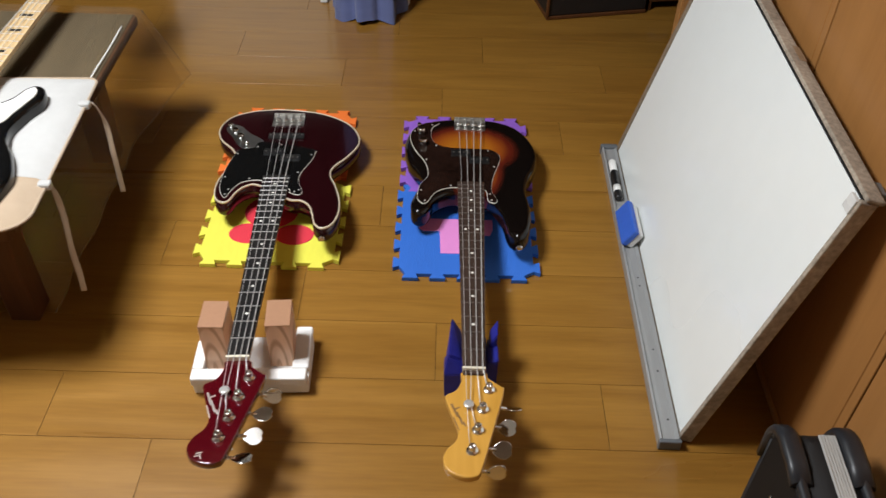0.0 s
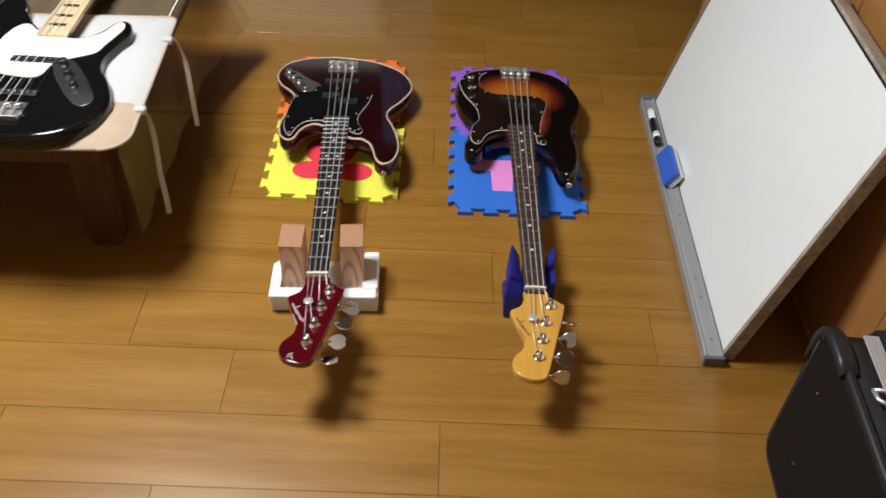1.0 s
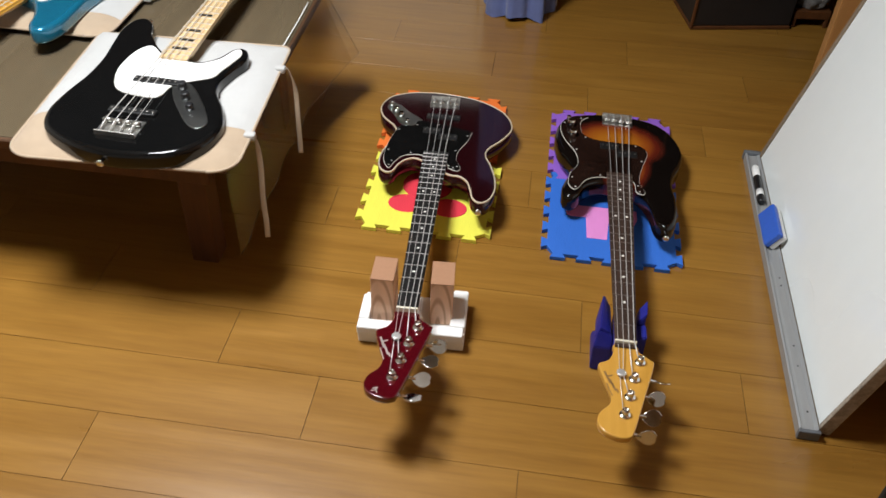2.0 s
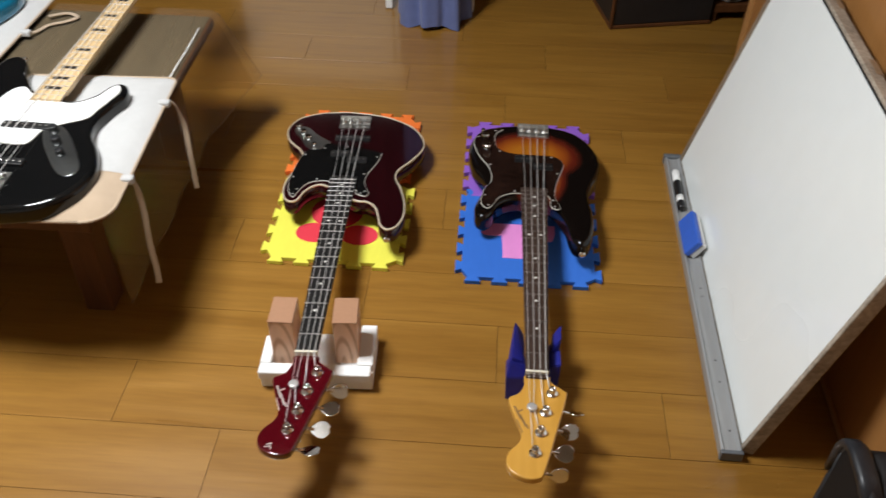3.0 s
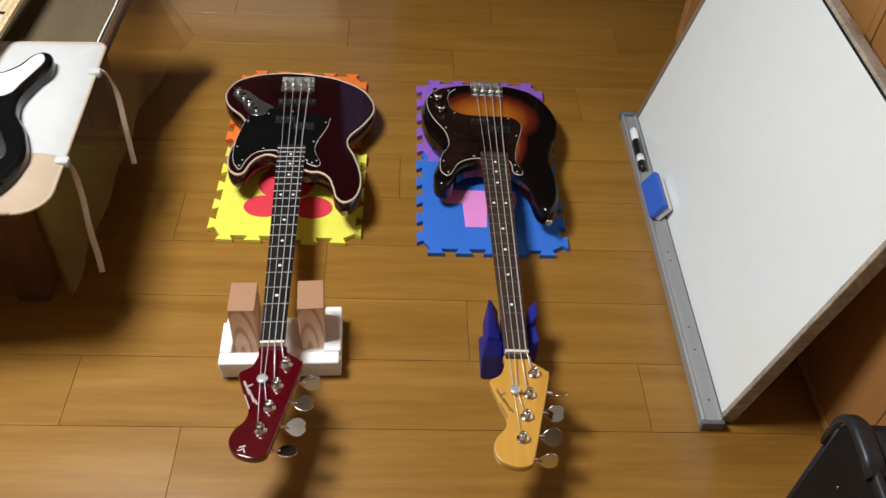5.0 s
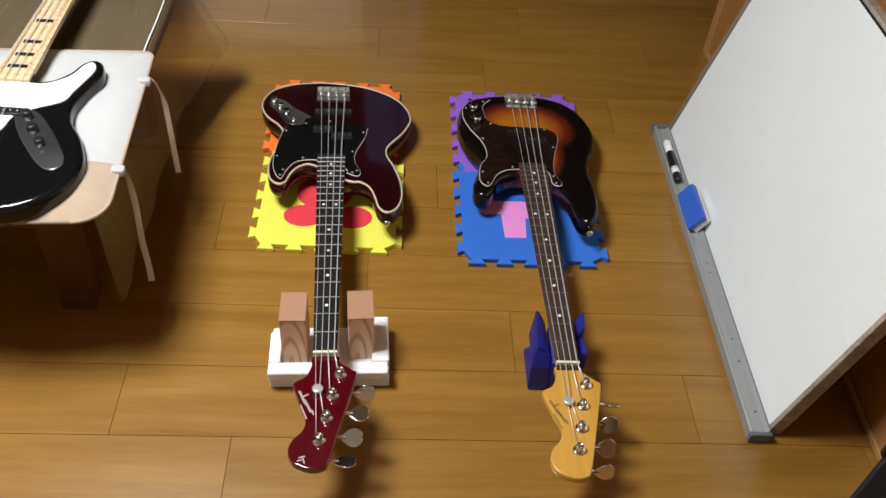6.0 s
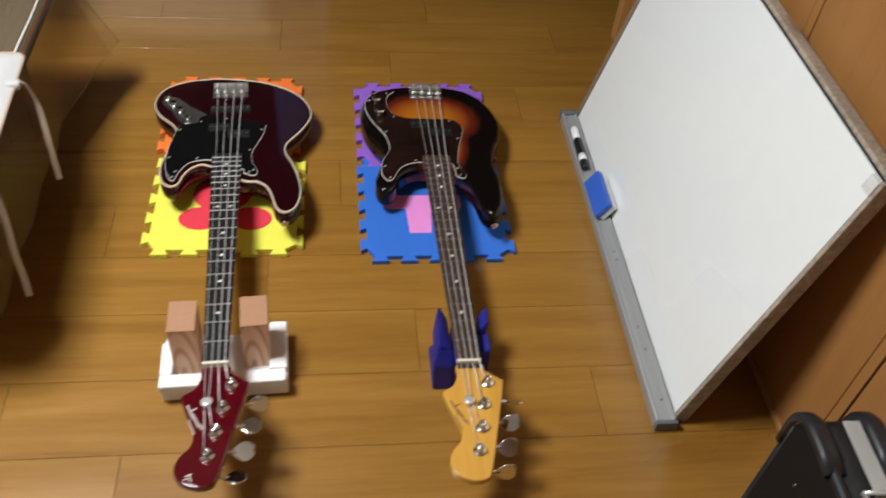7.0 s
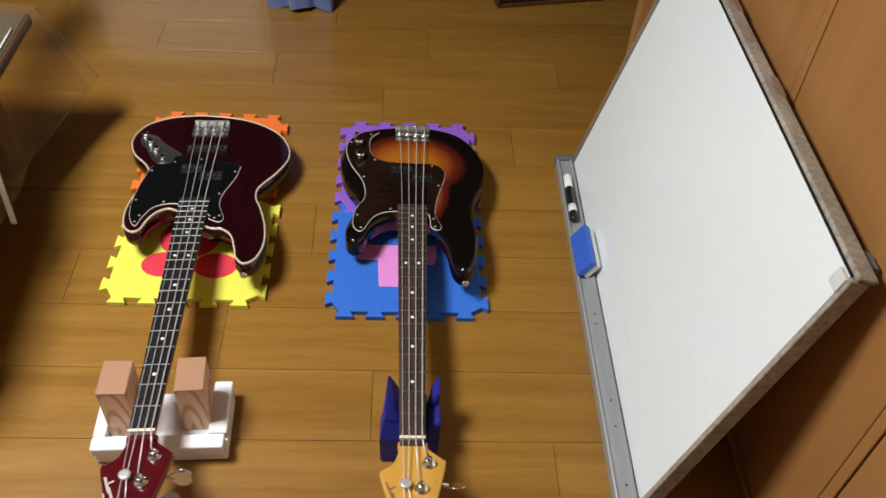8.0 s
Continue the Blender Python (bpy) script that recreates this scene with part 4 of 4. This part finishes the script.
# teal bass, head towards the near edge, seen only in part
teal_bass = bass(pose(-1.432, 0.752, 0.4265, -0.6, 0, -8.0), "teal metallic electric bass lying on a cushion", "basses lying on cushions",
                 JAZZ_BODY, M_TEAL, -0.010, 0.039, 0.011, JAZZ_GUARD, M_WHITEGUARD, M_MAPLE, M_MAPLE, M_MAPLE, HEAD,
                 PEGS, EARS, (-11, -80), (18, -62, 75, -40), (M_BROWNINK, STROKES_A), bridge_end=0.892,
                 pickups=[(-46, 46, 680, 699, 0.006)], buttons=[(5, 917, 180)])
# ---- black instrument case on its edge, by the closet ----
case = thing("instrument_case", pose(0.481, 0.500, 0.0012, 0, 0, -2.0), "black leatherette instrument case standing on its edge", "instrument case")
cw, ch, cl = 0.098, 0.336, 1.05


def case_line(inset):
    r = 0.040 - inset
    pts = []
    for cx, cz, a0 in ((-0.040, ch - 0.040, 0), (-cl + 0.040, ch - 0.040, 90), (-cl + 0.040, 0.040, 180), (-0.040, 0.040, 270)):
        for i in range(9):
            a = math.radians(a0 + 90 * i / 8)
            pts.append((cx + r * math.cos(a), cz + r * math.sin(a)))
    return pts


def case_shell(x0, x1, inset, material, name, label=""):
    bm = bmesh.new()
    a = [bm.verts.new((x0, y, z)) for y, z in case_line(inset)]
    b = [bm.verts.new((x1, y, z)) for y, z in case_line(inset)]
    for i in range(len(a)):
        j = (i + 1) % len(a)
        bm.faces.new((a[i], a[j], b[j], b[i]))
    bm.faces.new(a)
    bm.faces.new(b)
    return part(name, bm, material, case, label, True)


case_shell(0.006, cw - 0.006, 0.006, M_CASE, "shell")
case_shell(0.0, 0.0058, 0.010, M_CASESIDE, "side_panel", "flat black side panel")
case_shell(cw - 0.0058, cw, 0.010, M_CASESIDE, "side_panel", "flat black side panel")
for x in (0.007, cw - 0.007):
    ring = [(x, y, z) for y, z in case_line(0.004)]
    part("piping", tube(ring + ring[:1], 0.0075, 8), M_PIPING, case, "rubber edge piping", True)
    arc = [(y, z, y + 0.040, z - ch + 0.040) for y, z in case_line(0.0)[:9]]
    run = [(-0.001, ch - 0.085, 1, 0)] + [(y, z, a / 0.040, b / 0.040) for y, z, a, b in arc] + [(-0.075, ch, 0, 1), (-0.105, ch - 0.006, 0, 1)]
    bm = bmesh.new()
    rings = []
    for y, z, ny, nz in run:
        ring = []
        for u, t in ((-0.014, -0.004), (-0.013, 0.004), (-0.008, 0.0075), (0.008, 0.0075), (0.015, 0.003), (0.016, -0.006)):
            sx = u if x < 0.05 else -u
            ring.append(bm.verts.new((x + sx, y + ny * t, z + nz * t)))
        rings.append(ring)
    for r0, r1 in zip(rings, rings[1:]):
        for k in range(6):
            bm.faces.new((r0[k], r0[(k + 1) % 6], r1[(k + 1) % 6], r1[k]))
    bm.faces.new(rings[0])
    bm.faces.new(rings[-1])
    part("corner_guard", bm, M_PIPING, case, "moulded rubber corner guard", True)
strap = part("strap", box(0.051, 0.075, -0.75, -0.022, ch - 0.006, ch - 0.0035, 0.0008, 1), M_STRAP, case, "ribbed grey woven strap")
for k in range(6):
    part("rib", tube([(0.053 + 0.004 * k, -0.748, ch - 0.0034), (0.053 + 0.004 * k, -0.024, ch - 0.0034)], 0.0017, 6), M_STRAP, strap, smooth=True)
part("latch", tube([(0.028, -0.135, ch + 0.006), (0.028, -0.155, ch + 0.010), (0.040, -0.165, ch + 0.010), (0.066, -0.165, ch + 0.010), (0.074, -0.150, ch + 0.008), (0.074, -0.135, ch + 0.006), (0.028, -0.135, ch + 0.006)], 0.0032, 8), M_NICKEL, case, "nickel ring latch", True)
for y, z in ((-0.070, 0.245), (-0.105, 0.10)):
    part("stud", lathe([(0.003, 0), (0.0025, 0.002), (0.001, 0.0025)], 10, m=pose(0.0, y, z, 0, -90, 0)), M_SMOKECHROME, case, smooth=True)

# ---- far end of the room ----
cloth = thing("blue_cloth", pose(-0.243, 2.318, 0.0012), "slate-blue gathered cloth hanging down to the floor", "cloth")
bm = bmesh.new()
rings = []
for k in range(13):
    f = k / 12
    z = 0.006 + 0.60 * f
    r = []
    for i in range(72):
        a = 2 * math.pi * i / 72
        fold = 1 + (0.16 * math.sin(7 * a + 0.6 + f) + 0.07 * math.sin(13 * a + 2 * f)) * (1 - 0.4 * f)
        r.append(bm.verts.new((0.104 * (1 - 0.15 * f) * fold * math.cos(a), 0.085 * (1 - 0.25 * f) * fold * math.sin(a), z + 0.012 * math.sin(3 * a) * (1 - f))))
    rings.append(r)
for a, b in zip(rings, rings[1:]):
    for i in range(72):
        bm.faces.new((a[i], a[(i + 1) % 72], b[(i + 1) % 72], b[i]))
bm.faces.new(rings[-1])
part("drape", bm, M_BLUECLOTH, cloth, smooth=True)
rack = thing("white_rack", pose(-0.262, 2.392, 0.0012), "white plastic rack legs behind the blue cloth", "rack")
for x in (-0.134, 0.134):
    part("leg", box(x - 0.011, x + 0.014, -0.018, 0.018, 0, 0.20, 0.005), M_WHITEPLASTIC, rack)
part("crossbar", box(-0.14, 0.14, -0.014, 0.014, 0.2005, 0.225, 0.005), M_WHITEPLASTIC, rack)
dark = thing("black_box", pose(0.328, 2.303, 0.0012, 0, 0, 12.2), "flat black box standing at the end of the room", "box")
part("carcass", box(0, 0.335, 0, 0.20, 0.012, 0.50, 0.004), M_DARKBOX, dark)
part("plinth", box(-0.002, 0.337, -0.003, 0.2, 0, 0.0118, 0.002, 1), M_TABLE, dark, "brown plinth strip")
part("front_frame", box(-0.006, 0.004, -0.008, -0.0005, 0.012, 0.50, 0.002, 1), M_TABLE, dark, "brown edge strip")

basket = thing("low_basket", pose(0.700, 2.392, 0.0012, 0, 0, 8.0), "low brown basket with grey knitted cloth on top", "basket")
part("tray", box(-0.035, 0.085, 0.0, 0.14, 0.030, 0.060, 0.004), M_TABLE, basket, "brown tray")
for x in (-0.028, 0.078):
    for y in (0.008, 0.13):
        part("leg", box(x - 0.005, x + 0.005, y - 0.005, y + 0.005, 0.0, 0.0298, 0.001, 1), M_TABLE, basket)
bm = bmesh.new()
bmesh.ops.create_icosphere(bm, subdivisions=4, radius=1.0)
for v in bm.verts:
    k = 1 + 0.22 * noise.noise(v.co * 2.3) + 0.07 * noise.noise(v.co * 8)
    v.co = Vector((0.025 + v.co.x * k * 0.060, 0.07 + v.co.y * k * 0.070, max(0.0605, 0.085 + v.co.z * k * 0.045)))
part("knit_cloth", bm, M_GREYKNIT, basket, "crumpled grey knitted cloth", True)

# pendant lamp that lights the room
lamp = thing("pendant_lamp", pose(LAMP[0], LAMP[1], LAMP[2]), "round white pendant lamp on a cord, switched on", "lamp")
part("shade", lathe([(0.30, 0.0), (0.29, 0.05), (0.20, 0.09), (0.05, 0.11), (0.02, 0.115)], 40), M_SHADEGLOW, lamp, "translucent glowing shade", True)
part("diffuser", lathe([(0.285, -0.0005), (0.27, -0.012), (0.15, -0.020), (0.02, -0.022)], 40), M_LAMPGLOW, lamp, "glowing diffuser", True)
part("cord", tube([(0, 0, 0.114), (0, 0, TOP - LAMP[2] - 0.001)], 0.004, 8), M_WHITEPLASTIC, lamp, smooth=True)

# ---- floor boards, laid across in a running bond ----
floor = structure("floor", box(X0 - 0.1, X1 + 0.3, Y0 - 0.1, Y1 + 0.1, -0.05, -0.0018), M_GROOVE, "lacquered orange-brown wooden plank floor")
PITCH, FIRST, BOARD = 0.1505, 0.672, 1.818
GAP = 0.0005


def plank_mesh(length):
    x, y, c = length / 2 - GAP, PITCH / 2 - GAP, 0.00008
    v = [(sx * (x - d), sy * (y - d), z) for d, z in ((0, -0.0017), (0, -c), (c, 0.0)) for sx, sy in ((-1, -1), (1, -1), (1, 1), (-1, 1))]
    f = [(8, 9, 10, 11)] + [(4 * k + i, 4 * k + (i + 1) % 4, 4 * k + 4 + (i + 1) % 4, 4 * k + 4 + i) for k in (0, 1) for i in range(4)]
    me = bpy.data.meshes.new("plank")
    me.from_pydata(v, [], f)
    me.materials.append(M_FLOOR)
    return me


JOINTS = {-2: (-0.105,), -1: (-0.508,), 0: (0.321, -0.716), 1: (0.0,), 2: (-0.288,), 3: (-0.610,), 6: (0.318,), 7: (0.0,), 8: (-0.288,), 9: (-0.613, 0.118)}
shared = {}
for k in range(-15, 15):
    y = FIRST + PITCH * (k + 0.5)
    if y - PITCH / 2 > Y1 or y + PITCH / 2 < Y0 - 0.1:
        continue
    seen = JOINTS.get(k, ())
    base = 0.318 - 0.3035 * k
    cuts = list(seen)
    for a in (base, base - 1.06):
        for n in range(-4, 5):
            x = a + n * BOARD
            if X0 < x < X1 + 0.2 and all(abs(x - c) > (0.62 if seen else 0.05) for c in cuts):
                cuts.append(x)
    cuts = sorted(cuts)
    cuts = [X0 - 0.05] + [c for c in cuts if X0 + 0.1 < c < X1 + 0.2] + [X1 + 0.28]
    for a, b in zip(cuts, cuts[1:]):
        key = round(b - a, 3)
        if key not in shared:
            shared[key] = plank_mesh(b - a)
        o = new("plank", shared[key])
        o.location = ((a + b) / 2, y, 0)
        o.parent = floor
